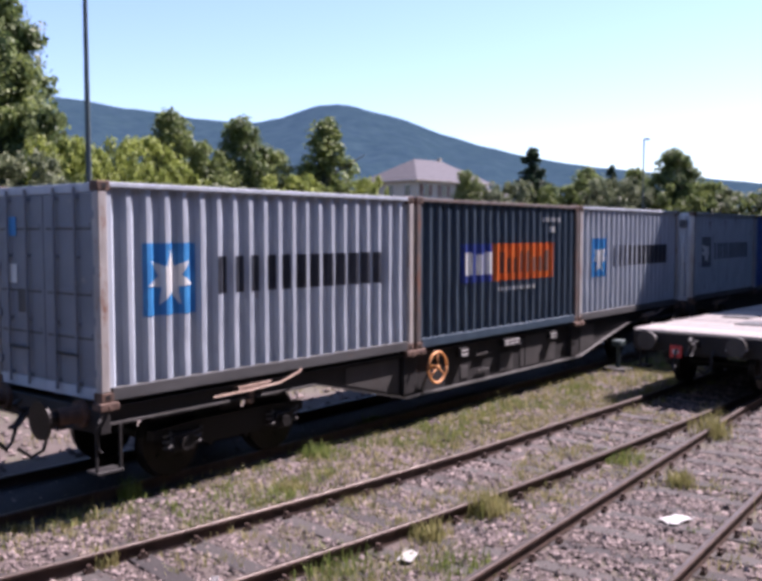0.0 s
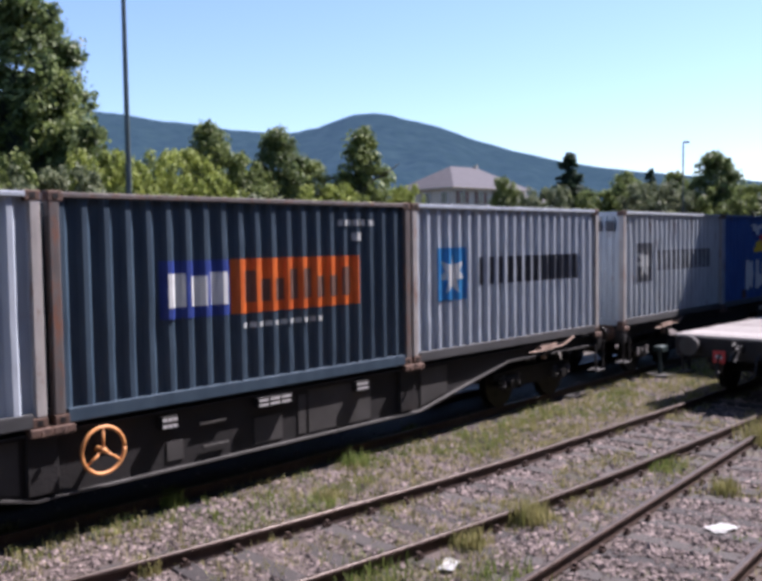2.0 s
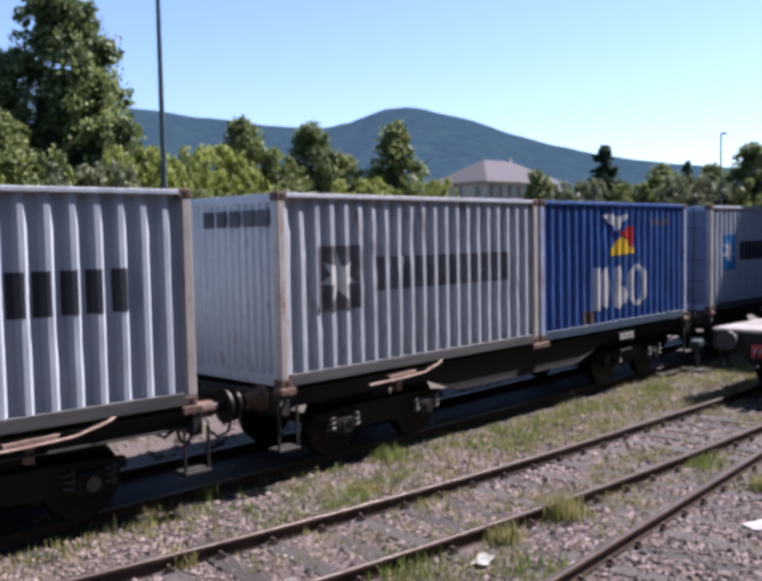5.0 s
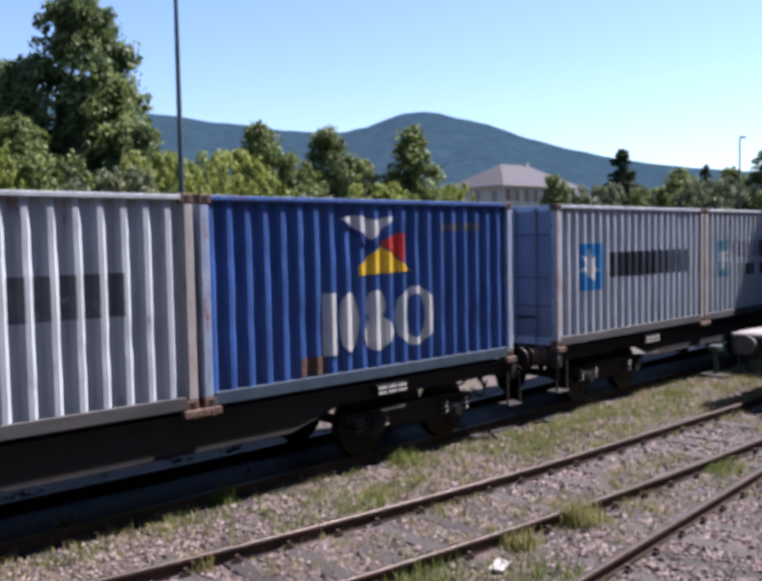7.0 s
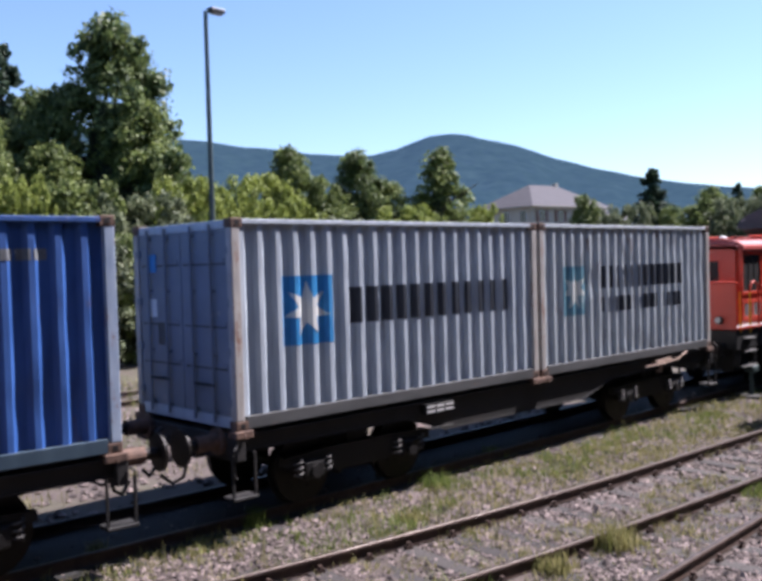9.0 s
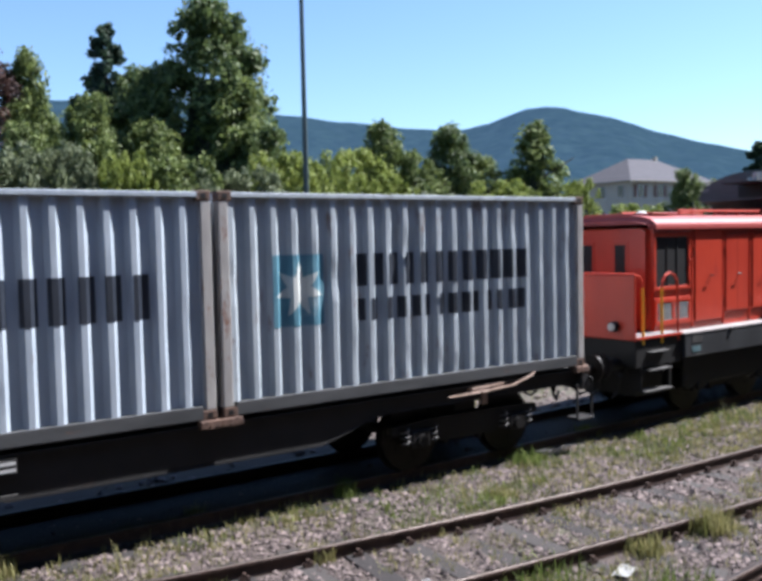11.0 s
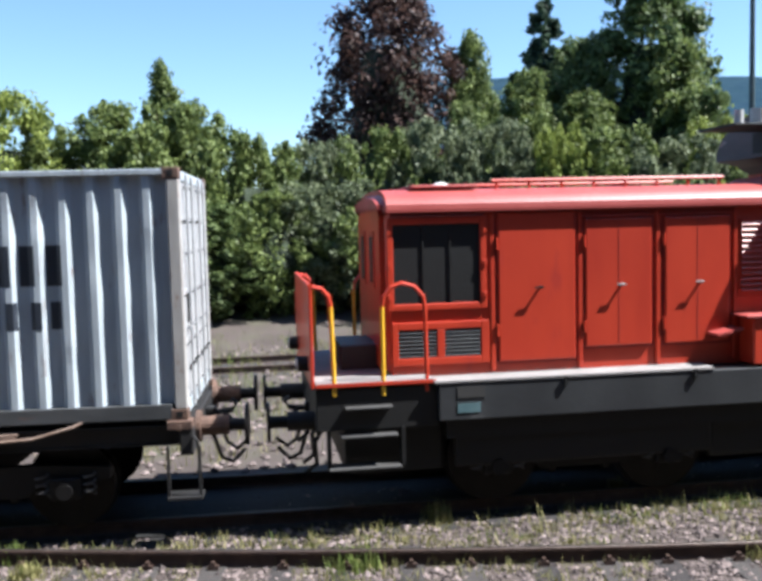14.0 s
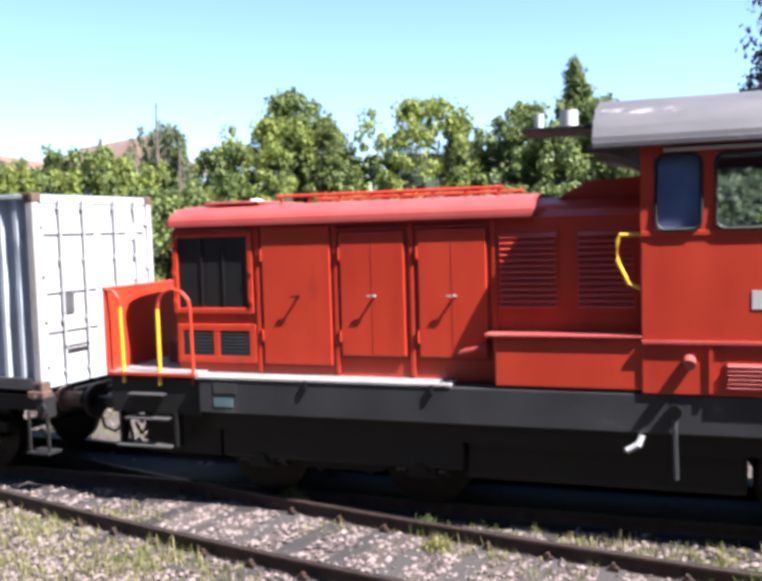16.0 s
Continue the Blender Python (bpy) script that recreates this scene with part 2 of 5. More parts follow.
for key, lo, hi in (("leaf_mid", (0.050, 0.074, 0.020), (0.175, 0.218, 0.065)), ("leaf_dark", (0.036, 0.060, 0.019), (0.142, 0.185, 0.065)),
                    ("leaf_light", (0.098, 0.131, 0.024), (0.262, 0.306, 0.071)), ("leaf_copper", (0.018, 0.011, 0.011), (0.084, 0.048, 0.037)),
                    ("leaf_silver", (0.054, 0.072, 0.035), (0.175, 0.202, 0.109)), ("leaf_fir", (0.013, 0.031, 0.018), (0.044, 0.071, 0.039))):
    M[key] = mat(key, lo, hi, 0.6, 0.55, bump=0, per="island", translucent=0.36)

glass = bpy.data.materials.new("window_glass")
glass.use_nodes = True
g = glass.node_tree.nodes["Principled BSDF"]
g.inputs["Base Color"].default_value, g.inputs["Roughness"].default_value = (0.9, 0.95, 1, 1), 0.03
g.inputs["Transmission Weight"].default_value, g.inputs["IOR"].default_value = 1.0, 1.45
M["glass"] = glass
M["pane"] = mat("dark_window_pane", (0.012, 0.014, 0.018), (0.03, 0.034, 0.042), 1, 0.08, bump=0)


# ---- building helpers ----
def link(name, bm, material, parent=None, label="", smooth=False):
    me = bpy.data.meshes.new(name)
    bm.normal_update()
    bm.to_mesh(me)
    bm.free()
    me.materials.append(M[material] if isinstance(material, str) else material)
    if smooth:
        for p in me.polygons:
            p.use_smooth = True
    ob = new(name, me)
    ob.parent = parent
    if label:
        ob["label"] = label
    return ob


def part(name, bm, material, parent, label="", smooth=False):
    return link(name, bm, material, parent, label, smooth)


def shared(name, me, parent, m):
    """One more object on a mesh that others use too."""
    ob = new(name, me)
    ob.parent = parent
    ob.matrix_basis = m
    return ob


def box(bm, x0, x1, y0, y1, z0, z1, bevel=0.0):
    r = bmesh.ops.create_cube(bm, size=1, matrix=Matrix.LocRotScale(((x0 + x1) / 2, (y0 + y1) / 2, (z0 + z1) / 2), None, (abs(x1 - x0), abs(y1 - y0), abs(z1 - z0))))
    if bevel:
        edges = {e for v in r["verts"] for e in v.link_edges}
        bmesh.ops.bevel(bm, geom=list(edges), offset=bevel, segments=2, affect="EDGES", profile=0.5)
    return bm


def boxed(*a, **k):
    return box(bmesh.new(), *a, **k)


def rod(bm, p, q, r, n=8, r2=None):
    p, q = Vector(p), Vector(q)
    d = q - p
    m = Matrix.Translation((p + q) / 2) @ d.to_track_quat("Z", "Y").to_matrix().to_4x4()
    bmesh.ops.create_cone(bm, cap_ends=True, segments=n, radius1=r, radius2=r if r2 is None else r2, depth=d.length, matrix=m)
    return bm


def tube(bm, pts, r, n=8):
    """A bent bar along pts."""
    pts = [Vector(p) for p in pts]
    rings = []
    for i, p in enumerate(pts):
        d = (pts[min(i + 1, len(pts) - 1)] - pts[max(i - 1, 0)]).normalized()
        q = d.to_track_quat("Z", "Y")
        rings.append([bm.verts.new(p + q @ Vector((r * math.cos(a), r * math.sin(a), 0))) for a in (2 * math.pi * k / n for k in range(n))])
    for a, b in zip(rings, rings[1:]):
        for k in range(n):
            bm.faces.new((a[k], a[(k + 1) % n], b[(k + 1) % n], b[k]))
    bm.faces.new(rings[0][::-1])
    bm.faces.new(rings[-1])
    return bm


def prism(bm, poly, y0, y1, axis="y"):
    """A polygon in the other two axes, drawn out from y0 to y1 along axis."""
    def at(a, b, c):
        return (a, c, b) if axis == "y" else (c, a, b) if axis == "x" else (a, b, c)
    lo = [bm.verts.new(at(a, b, y0)) for a, b in poly]
    hi = [bm.verts.new(at(a, b, y1)) for a, b in poly]
    n = len(poly)
    bm.faces.new(lo)
    bm.faces.new(hi[::-1])
    for k in range(n):
        bm.faces.new((lo[k], hi[k], hi[(k + 1) % n], lo[(k + 1) % n]))
    bmesh.ops.recalc_face_normals(bm, faces=bm.faces[:])
    return bm


def thing(name, label, category, m=None, group=""):
    ob = tagged(new(name), label, category, group)
    ob.empty_display_size = 0.1
    if m is not None:
        ob.matrix_basis = m
    return ob


def mesh_of(name, verts, faces, material):
    me = bpy.data.meshes.new(name)
    me.from_pydata(verts, [], faces)
    me.materials.append(M[material])
    return me


# ---- lines of the tracks ----
TRAIN_Y, BEND_X, BEND_R = 9.99, 13.1, 209.0
GROUND = -0.17


def main_line(a):
    """Centre of the train's track at a metres along it: straight, and bending away before BEND_X."""
    if a > BEND_X:
        return Vector((a, TRAIN_Y, 0))
    k = (a - BEND_X) / BEND_R
    return Vector((BEND_X + BEND_R * math.sin(k), TRAIN_Y + BEND_R * (1 - math.cos(k)), 0))


def siding(x):
    d = max(0.0, 12 - x)
    return Vector((x, 6.06 - 0.045 * (x - 12) + 0.008 * d * d, 0))


def spur(x):
    return Vector((x, 3.56 + 0.045 * (x - 7), 0))


def back_line(x):
    return Vector((x, 20.6 + 0.0015 * (x - 8) ** 2, 0))


# ---- ground ----
def build_ground():
    bm = bmesh.new()
    xs = sorted({-3000, -1200, -500, -200, -90, -50, -30, *[-20 + 0.5 * k for k in range(101)], 40, 60, 100, 200, 500, 1200, 3000})
    ys = sorted({-3000, -800, -200, -60, -20, -8, *[0.5 * k for k in range(66)], 40, 55, 80, 130, 250, 600, 1300, 3000})
    grid = []
    for y in ys:
        row = []
        for x in xs:
            near = abs(x) < 40 and -8 < y < 33
            z = GROUND + (0.025 * noise.noise((x * 0.7, y * 0.7, 0)) if near else 0)
            if y > 24:
                z += min(0.9, 0.1 * (y - 24))
            row.append(bm.verts.new((x, y, z)))
        grid.append(row)
    for a, b in zip(grid, grid[1:]):
        for k in range(len(xs) - 1):
            bm.faces.new((a[k], a[k + 1], b[k + 1], b[k]))
    tagged(link("ground", bm, "ground", smooth=True), "dry stony ground with thin yellowed grass", "ground", kind="structure")


build_ground()


# ---- unseen wall added behind the camera: closes the place and blocks skylight ----
tagged(link("wall_south", boxed(-60, 80, -3.9, -3.5, GROUND - 0.1, 13.0), "blocker_wall"), "unseen plain plastered wall added to block skylight", "wall", kind="structure")


# ---- unseen block added beyond the sidings to cast shade across the running line ----
tagged(link("wall_east", boxed(33.6, 58.0, -3.4, 6.5, GROUND - 0.1, 18.8), "blocker_wall"), "tall unseen plain wall added at the end of the sidings to cast shade", "wall", kind="structure")


# ---- far hills ----
def build_hills():
    m = mat("hillside_haze_glow", (0.002, 0.006, 0.005), (0.008, 0.016, 0.011), 0.035, 0.95, bump=1.0, bump_scale=0.05)
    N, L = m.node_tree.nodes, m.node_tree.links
    # distance haze is put in as a mottled blue glow on the slopes
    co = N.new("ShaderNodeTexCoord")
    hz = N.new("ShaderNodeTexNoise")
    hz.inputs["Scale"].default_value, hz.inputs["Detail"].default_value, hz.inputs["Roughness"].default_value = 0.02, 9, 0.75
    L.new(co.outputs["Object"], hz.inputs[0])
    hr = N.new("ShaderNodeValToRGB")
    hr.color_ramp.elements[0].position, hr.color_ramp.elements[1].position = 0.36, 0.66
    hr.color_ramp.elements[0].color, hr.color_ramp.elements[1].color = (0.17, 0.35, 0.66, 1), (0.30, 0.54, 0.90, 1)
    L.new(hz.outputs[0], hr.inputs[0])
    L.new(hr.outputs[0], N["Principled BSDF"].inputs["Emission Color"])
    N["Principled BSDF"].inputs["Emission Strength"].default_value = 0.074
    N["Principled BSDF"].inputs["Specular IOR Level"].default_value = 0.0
    bm = bmesh.new()
    rows = []
    for i in range(141):
        az = 12 + 0.6 * i
        base = 8.7 - 0.121 * (az - 28)
        wide = 3.9 if az < 48.8 else 8.0
        el = max(0.6, min(base, 9.0)) + 2.1 * math.exp(-((az - 48.8) / wide) ** 2)
        el += 0.10 * noise.noise((az * 0.5, 0, 3)) + 0.05 * noise.noise((az * 1.7, 0, 5))
        col = []
        for j in range(29):
            f = j / 28
            dist = 1100 + 1700 * f
            top = 2800 * math.tan(radians(el))
            z = top * (f ** 1.25) + 22 * noise.noise((az * 0.35, f * 5, 1)) * math.sin(math.pi * f)
            a = radians(az)
            col.append(bm.verts.new((dist * math.sin(a), dist * math.cos(a), z - 1)))
        rows.append(col)
    for a, b in zip(rows, rows[1:]):
        for k in range(28):
            bm.faces.new((a[k], b[k], b[k + 1], a[k + 1]))
    tagged(link("backdrop", bm, m, smooth=True), "blue-green wooded hills with a rounded summit, haze painted as a glow", "hills", kind="structure")


build_hills()


# ---- tracks ----
SLEEPERS = []


def rail_along(line, off, a0, a1, step=0.5, head=None):
    prof = head or [(-0.024, -0.15), (0.024, -0.15), (0.014, -0.12), (0.010, -0.045), (0.034, -0.035), (0.034, -0.006), (0.028, 0),
                    (-0.028, 0), (-0.034, -0.006), (-0.034, -0.035), (-0.010, -0.045), (-0.014, -0.12)]
    bm = bmesh.new()
    rings, n = [], max(2, int((a1 - a0) / step))
    for i in range(n + 1):
        a = a0 + (a1 - a0) * i / n
        p = line(a)
        d = (line(a + 0.05) - line(a - 0.05)).normalized()
        s = Vector((-d.y, d.x, 0))
        rings.append([bm.verts.new(p + s * (off + u) + Vector((0, 0, v))) for u, v in prof])
    for a, b in zip(rings, rings[1:]):
        for k in range(len(prof)):
            bm.faces.new((a[k], a[(k + 1) % len(prof)], b[(k + 1) % len(prof)], b[k]))
    bmesh.ops.recalc_face_normals(bm, faces=bm.faces[:])
    return bm


def build_track(line, a0, a1, label, spacing=0.62, clips=False, wood="sleeper"):
    t = thing("railway_track", label, "track")
    for off in (-0.7525, 0.7525):
        r = part("rail", rail_along(line, off, a0, a1), "rail", t, "rusty steel rail")
        part("rail_head", rail_along(line, off, a0, a1, head=[(-0.024, 0.0005), (0.024, 0.0005), (0.020, 0.004), (-0.020, 0.004)]), "rail_top", r, "worn running surface")
    sl = boxed(-0.12, 0.12, -1.25, 1.25, -0.30, -0.15, bevel=0.012)
    me = bpy.data.meshes.new("sleeper")
    sl.to_mesh(me)
    sl.free()
    me.materials.append(M[wood])
    ch = prism(bmesh.new(), [(-0.05, -0.15), (0.05, -0.15), (0.05, -0.105), (0.016, -0.105), (0.016, -0.07), (-0.016, -0.07), (-0.016, -0.105), (-0.05, -0.105)], -0.025, 0.025)
    mc = bpy.data.meshes.new("rail_clip")
    ch.to_mesh(mc)
    ch.free()
    mc.materials.append(M["rail"])
    n = int((a1 - a0) / spacing)
    for i in range(n):
        a = a0 + spacing * (i + 0.5 + random.uniform(-0.07, 0.07))
        p, d = line(a), line(a + 0.05) - line(a - 0.05)
        yaw = math.degrees(math.atan2(d.y, d.x)) + random.uniform(-1.5, 1.5)
        SLEEPERS.append((p.x, p.y, radians(yaw)))
        o = shared("sleeper", me, t, pose(p.x, p.y, random.uniform(-0.012, 0.004), 0, 0, yaw))
        for y in (-0.8525, -0.6525, 0.6525, 0.8525) if clips else ():
            shared("rail_clip", mc, o, pose(0, y, 0))
    return t


build_track(main_line, -24, 58, "running line with rusty rails on dark sleepers", wood="shade_dark_sleeper")
# dark strip laid between the rails where the train's shade falls
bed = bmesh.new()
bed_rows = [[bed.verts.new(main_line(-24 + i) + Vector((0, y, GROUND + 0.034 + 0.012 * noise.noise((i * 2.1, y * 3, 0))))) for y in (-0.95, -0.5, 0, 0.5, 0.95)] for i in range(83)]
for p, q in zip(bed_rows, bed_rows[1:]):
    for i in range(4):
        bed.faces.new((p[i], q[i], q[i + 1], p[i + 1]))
tagged(link("ballast_bed", bed, "shade_bed"), "ballast between the rails of the running line, painted dark as the train's shade", "ballast", kind="structure")
build_track(siding, -9.3, 33, "curving siding with rusty rails on weathered wooden sleepers", clips=True)
build_track(spur, -3, 33, "weedy spur with rusty rails on weathered wooden sleepers", clips=True)
build_track(back_line, -30, 44, "farther line with rusty rails beside the hedge")


# ---- the train ----
BOGIES = ((2.2, 16.1), (21.7, 29.5), (35.3, 43.1), (49.2, 55.2))
movers = []  # thing, vehicle, its own pose in the vehicle
rollers = []  # wheelset, its place in the bogie, radius


def vehicle_pose(k, s):
    """Pose of vehicle k's middle (rail-top height) with the train s metres along."""
    a, b = main_line(BOGIES[k][0] + s), main_line(BOGIES[k][1] + s)
    d = b - a
    c = (a + b) / 2
    return pose(c.x, c.y, 0, 0, 0, math.degrees(math.atan2(d.y, d.x)))


def ride(ob, k, m):
    ob.matrix_basis = vehicle_pose(k, RUN[0][1]) @ m
    movers.append((ob, k, m))


# containers
LEN, WID, HIGH = 6.058, 1.22, 2.59
PITCH, DEEP, X_ON, X_OFF = 0.278, 0.054, 0.13, 5.928
WAVE = ((0.0, 0.0), (0.064, 0.0), (0.120, 1.0), (0.222, 1.0), (0.278, 0.0))


def wave(x):
    u = (x - X_ON) % PITCH
    for (a, p), (b, q) in zip(WAVE, WAVE[1:]):
        if u <= b:
            return DEEP * (p + (q - p) * (u - a) / (b - a))
    return 0.0


def wave_breaks(x0, x1):
    pts = {round(x0, 4), round(x1, 4)}
    k = int((x0 - X_ON) // PITCH) - 1
    while X_ON + k * PITCH < x1:
        for u, _ in WAVE:
            x = X_ON + k * PITCH + u
            if x0 < x < x1:
                pts.add(round(x, 4))
        k += 1
    return sorted(pts)


DENT = [0]


def corrugated(x0, x1, z0, z1, side=-1, lift=0.0, rows=(0.0, 1.0), dents=0.0, extra=()):
    """A sheet over the wave between x0 and x1; z0, z1 are heights or functions of x. lift stands proud of the sheet."""
    bm = bmesh.new()
    xs = sorted({*wave_breaks(x0, x1), *extra})
    cols = []
    for x in xs:
        lo = z0(x) if callable(z0) else z0
        hi = z1(x) if callable(z1) else z1
        col = []
        for f in rows:
            z = lo + (hi - lo) * f
            d = dents * max(0.0, noise.noise((x * 1.3, z * 1.6, DENT[0])) - 0.1) * 0.12 + dents * 0.006 * noise.noise((x * 5, z * 4, DENT[0] + 9))
            y = WID - 0.022 - wave(x) - d + lift
            col.append(bm.verts.new((x, side * y, z)))
        cols.append(col)
    for a, b in zip(cols, cols[1:]):
        for k in range(len(rows) - 1):
            q = (a[k], b[k], b[k + 1], a[k + 1])
            bm.faces.new(q if side < 0 else q[::-1])
    return bm


def container(k, u, label, paint, post, marks, doors=None, door_paint="door_grey", dents=0.15, rail="sill", seed=0):
    DENT[0] = seed * 7.3
    c = thing("shipping_container", label, "container", group="containers on the train")
    lines = tuple(i / 26 for i in range(27))
    part("side_panel", corrugated(X_ON, X_OFF, 0.17, 2.52, -1, 0, lines, dents), paint, c)
    part("side_panel", corrugated(X_ON, X_OFF, 0.17, 2.52, 1, 0, (0, 1)), paint, c)
    roof = bmesh.new()
    n = 44
    cols = [[roof.verts.new((0.1 + (LEN - 0.2) * i / n, y, 2.565 - 0.018 * (i % 2))) for y in (-1.17, 1.17)] for i in range(n + 1)]
    for a, b in zip(cols, cols[1:]):
        roof.faces.new((a[0], b[0], b[1], a[1]))
    part("roof_panel", roof, paint, c)
    part("floor_panel", boxed(0.08, LEN - 0.08, -1.15, 1.15, 0.10, 0.16), "wagon", c)
    for y in (-1, 1):
        part("top_rail", boxed(0.16, LEN - 0.16, y * (WID - 0.03) - 0.03, y * (WID - 0.03) + 0.03, 2.515, 2.575, 0.008), paint if post != "post_dark" else post, c)
        part("bottom_rail", boxed(0.16, LEN - 0.16, y * (WID - 0.03) - 0.028, y * (WID - 0.03) + 0.028, 0.015, 0.172, 0.008), rail, c)
        for x in (0, 1):
            x0 = 0 if x == 0 else LEN - 0.135
            part("corner_post", boxed(x0 + 0.004, x0 + 0.131, y * (WID - 0.065) - 0.061, y * (WID - 0.065) + 0.061, 0.118, 2.472, 0.014), post, c)
            xc = 0 if x == 0 else LEN - 0.178
            for z in (0, HIGH - 0.118):
                b = boxed(xc, xc + 0.178, y * (WID - 0.081) - 0.081, y * (WID - 0.081) + 0.081, z, z + 0.118, 0.012)
                cast = part("corner_casting", b, "casting", c)
                e = boxed(xc + 0.06, xc + 0.12, y * WID - 0.003, y * WID + 0.003, z + 0.03, z + 0.09, 0.0)
                part("casting_hole", e, "black", cast)
    for x, sgn, end in ((0.02, -1, "left"), (LEN - 0.02, 1, "right")):
        for z0, z1 in ((0.02, 0.16), (2.46, 2.57)):
            part("end_rail", boxed(x - 0.05 if sgn > 0 else x, x if sgn > 0 else x + 0.05, -1.1, 1.1, z0, z1, 0.008), paint, c)
        if doors == end:
            for y0, y1 in ((-1.085, -0.008), (0.008, 1.085)):
                xf = x - 0.01 * sgn
                b = boxed(min(xf, xf - 0.045 * sgn), max(xf, xf - 0.045 * sgn), y0, y1, 0.165, 2.455, 0.006)
                door = part("door", b, door_paint, c)
                for z in (0.75, 1.27, 2.05):
                    part("door_rib", boxed(min(xf, xf + 0.012 * sgn), max(xf, xf + 0.012 * sgn), y0 + 0.06, y1 - 0.06, z, z + 0.05, 0.004), door_paint, door)
                    # dark strip just below the rib paints in the shade of its recess
                    part("door_groove", boxed(min(xf, xf + 0.004 * sgn), max(xf, xf + 0.004 * sgn), y0 + 0.06, y1 - 0.06, z - 0.026, z - 0.002), "sill", door, "dark line painted as shade below the rib")
                for f in (0.30, 0.72):
                    yb = y0 + (y1 - y0) * f
                    lb = rod(bmesh.new(), (xf + 0.045 * sgn, yb, 0.08), (xf + 0.045 * sgn, yb, 2.53), 0.018, 8)
                    for z in (0.2, 0.9, 1.7, 2.4):
                        box(lb, min(xf, xf + 0.055 * sgn), max(xf, xf + 0.055 * sgn), yb - 0.032, yb + 0.032, z - 0.02, z + 0.02)
                    part("locking_bar", lb, door_paint, door, "upright steel locking bar")
                    hb = boxed(min(xf + 0.04 * sgn, xf + 0.07 * sgn), max(xf + 0.04 * sgn, xf + 0.07 * sgn), yb - 0.02, yb + 0.42 * (1 if f < 0.5 else -1), 0.52, 0.55, 0.005)
                    part("bar_handle", hb, "sill", door)
                for i, zz in enumerate((0.35, 0.95, 1.55, 2.2)):
                    yh = y0 if y0 < -0.5 else y1
                    part("hinge", boxed(min(xf, xf + 0.03 * sgn), max(xf, xf + 0.03 * sgn), yh - 0.05, yh + 0.05, zz - 0.05, zz + 0.05, 0.006), door_paint, door)
            part("data_plate", boxed(min(x, x + 0.008 * sgn), max(x, x + 0.008 * sgn), -0.72 if sgn > 0 else 0.42, -0.54 if sgn > 0 else 0.60, 0.98, 1.28), "sill", c, "dark data plate")
            for z in (1.95, 1.35):
                part("mark", boxed(min(x, x + 0.006 * sgn), max(x, x + 0.006 * sgn), 0.62, 0.80, z, z + 0.24), "sky_blue" if door_paint == "door_grey" and z > 1.5 else "pale", c, "small square sticker")
        else:
            b = bmesh.new()
            ys = [-1.09 + 2.18 * i / 56 for i in range(57)]
            pts = []
            for i, y in enumerate(ys):
                d = (0.0, 0.0, 0.035, 0.035)[i % 4]
                pts.append([b.verts.new((x - sgn * (0.012 + d), y, z)) for z in (0.16, 2.46)])
            for p, q in zip(pts, pts[1:]):
                f = (p[0], q[0], q[1], p[1])
                b.faces.new(f if sgn > 0 else f[::-1])
            part("end_panel", b, door_paint if door_paint == "door_white" else paint, c)
    for name, bmk, material, lab in marks:
        part(name, bmk, material, c, lab)
    ride(c, k, pose(u - sum(BOGIES[k]) / 2, 0, 1.18))
    return c


def bars(x0, x1, z0, z1, count, material, gap=0.16, split=True):
    """Plain bars, a pair for each sign of a word."""
    out = []
    w = (x1 - x0) / count
    for i in range(count):
        a, b = x0 + w * i + w * gap / 2, x0 + w * (i + 1) - w * gap / 2
        if split:
            c = (b - a) * 0.38
            out.append(("mark", corrugated(a, a + c, z0, z1, -1, 0.003), material, "plain painted bar"))
            out.append(("mark", corrugated(b - c, b, z0, z1, -1, 0.003), material, "plain painted bar"))
        else:
            out.append(("mark", corrugated(a, b, z0, z1, -1, 0.003), material, "plain painted bar"))
    return out


def patch(x0, x1, z0, z1, material, label, lift=0.003):
    return ("mark", corrugated(x0, x1, z0, z1, -1, lift), material, label)


def star(xc, zc, r, material, label, tips=7):
    """A pale star of narrow kites round a middle."""
    out = []
    for i in range(tips):
        a = math.pi / 2 + 2 * math.pi * i / tips
        d, n = (math.cos(a), math.sin(a)), (-math.sin(a), math.cos(a))
        kite = [(xc + r * (u * d[0] + v * n[0]), zc + r * (u * d[1] + v * n[1])) for u, v in ((-0.12, 0.0), (0.36, 0.21), (1.0, 0.0), (0.36, -0.21))]
        xs = [p[0] for p in kite]

        def span(x, kite=kite, xs=xs):
            x, zs = min(max(x, min(xs)), max(xs)), []
            for (x0, z0), (x1, z1) in zip(kite, kite[1:] + kite[:1]):
                if abs(x1 - x0) > 1e-6 and min(x0, x1) - 1e-6 <= x <= max(x0, x1) + 1e-6:
                    zs.append(z0 + (z1 - z0) * (x - x0) / (x1 - x0))
            return min(zs), max(zs) + 1e-4

        out.append(("mark", corrugated(min(xs), max(xs), lambda x, f=span: f(x)[0], lambda x, f=span: f(x)[1], -1, 0.005 + 0.0005 * i, extra=xs), material, label))
    return out


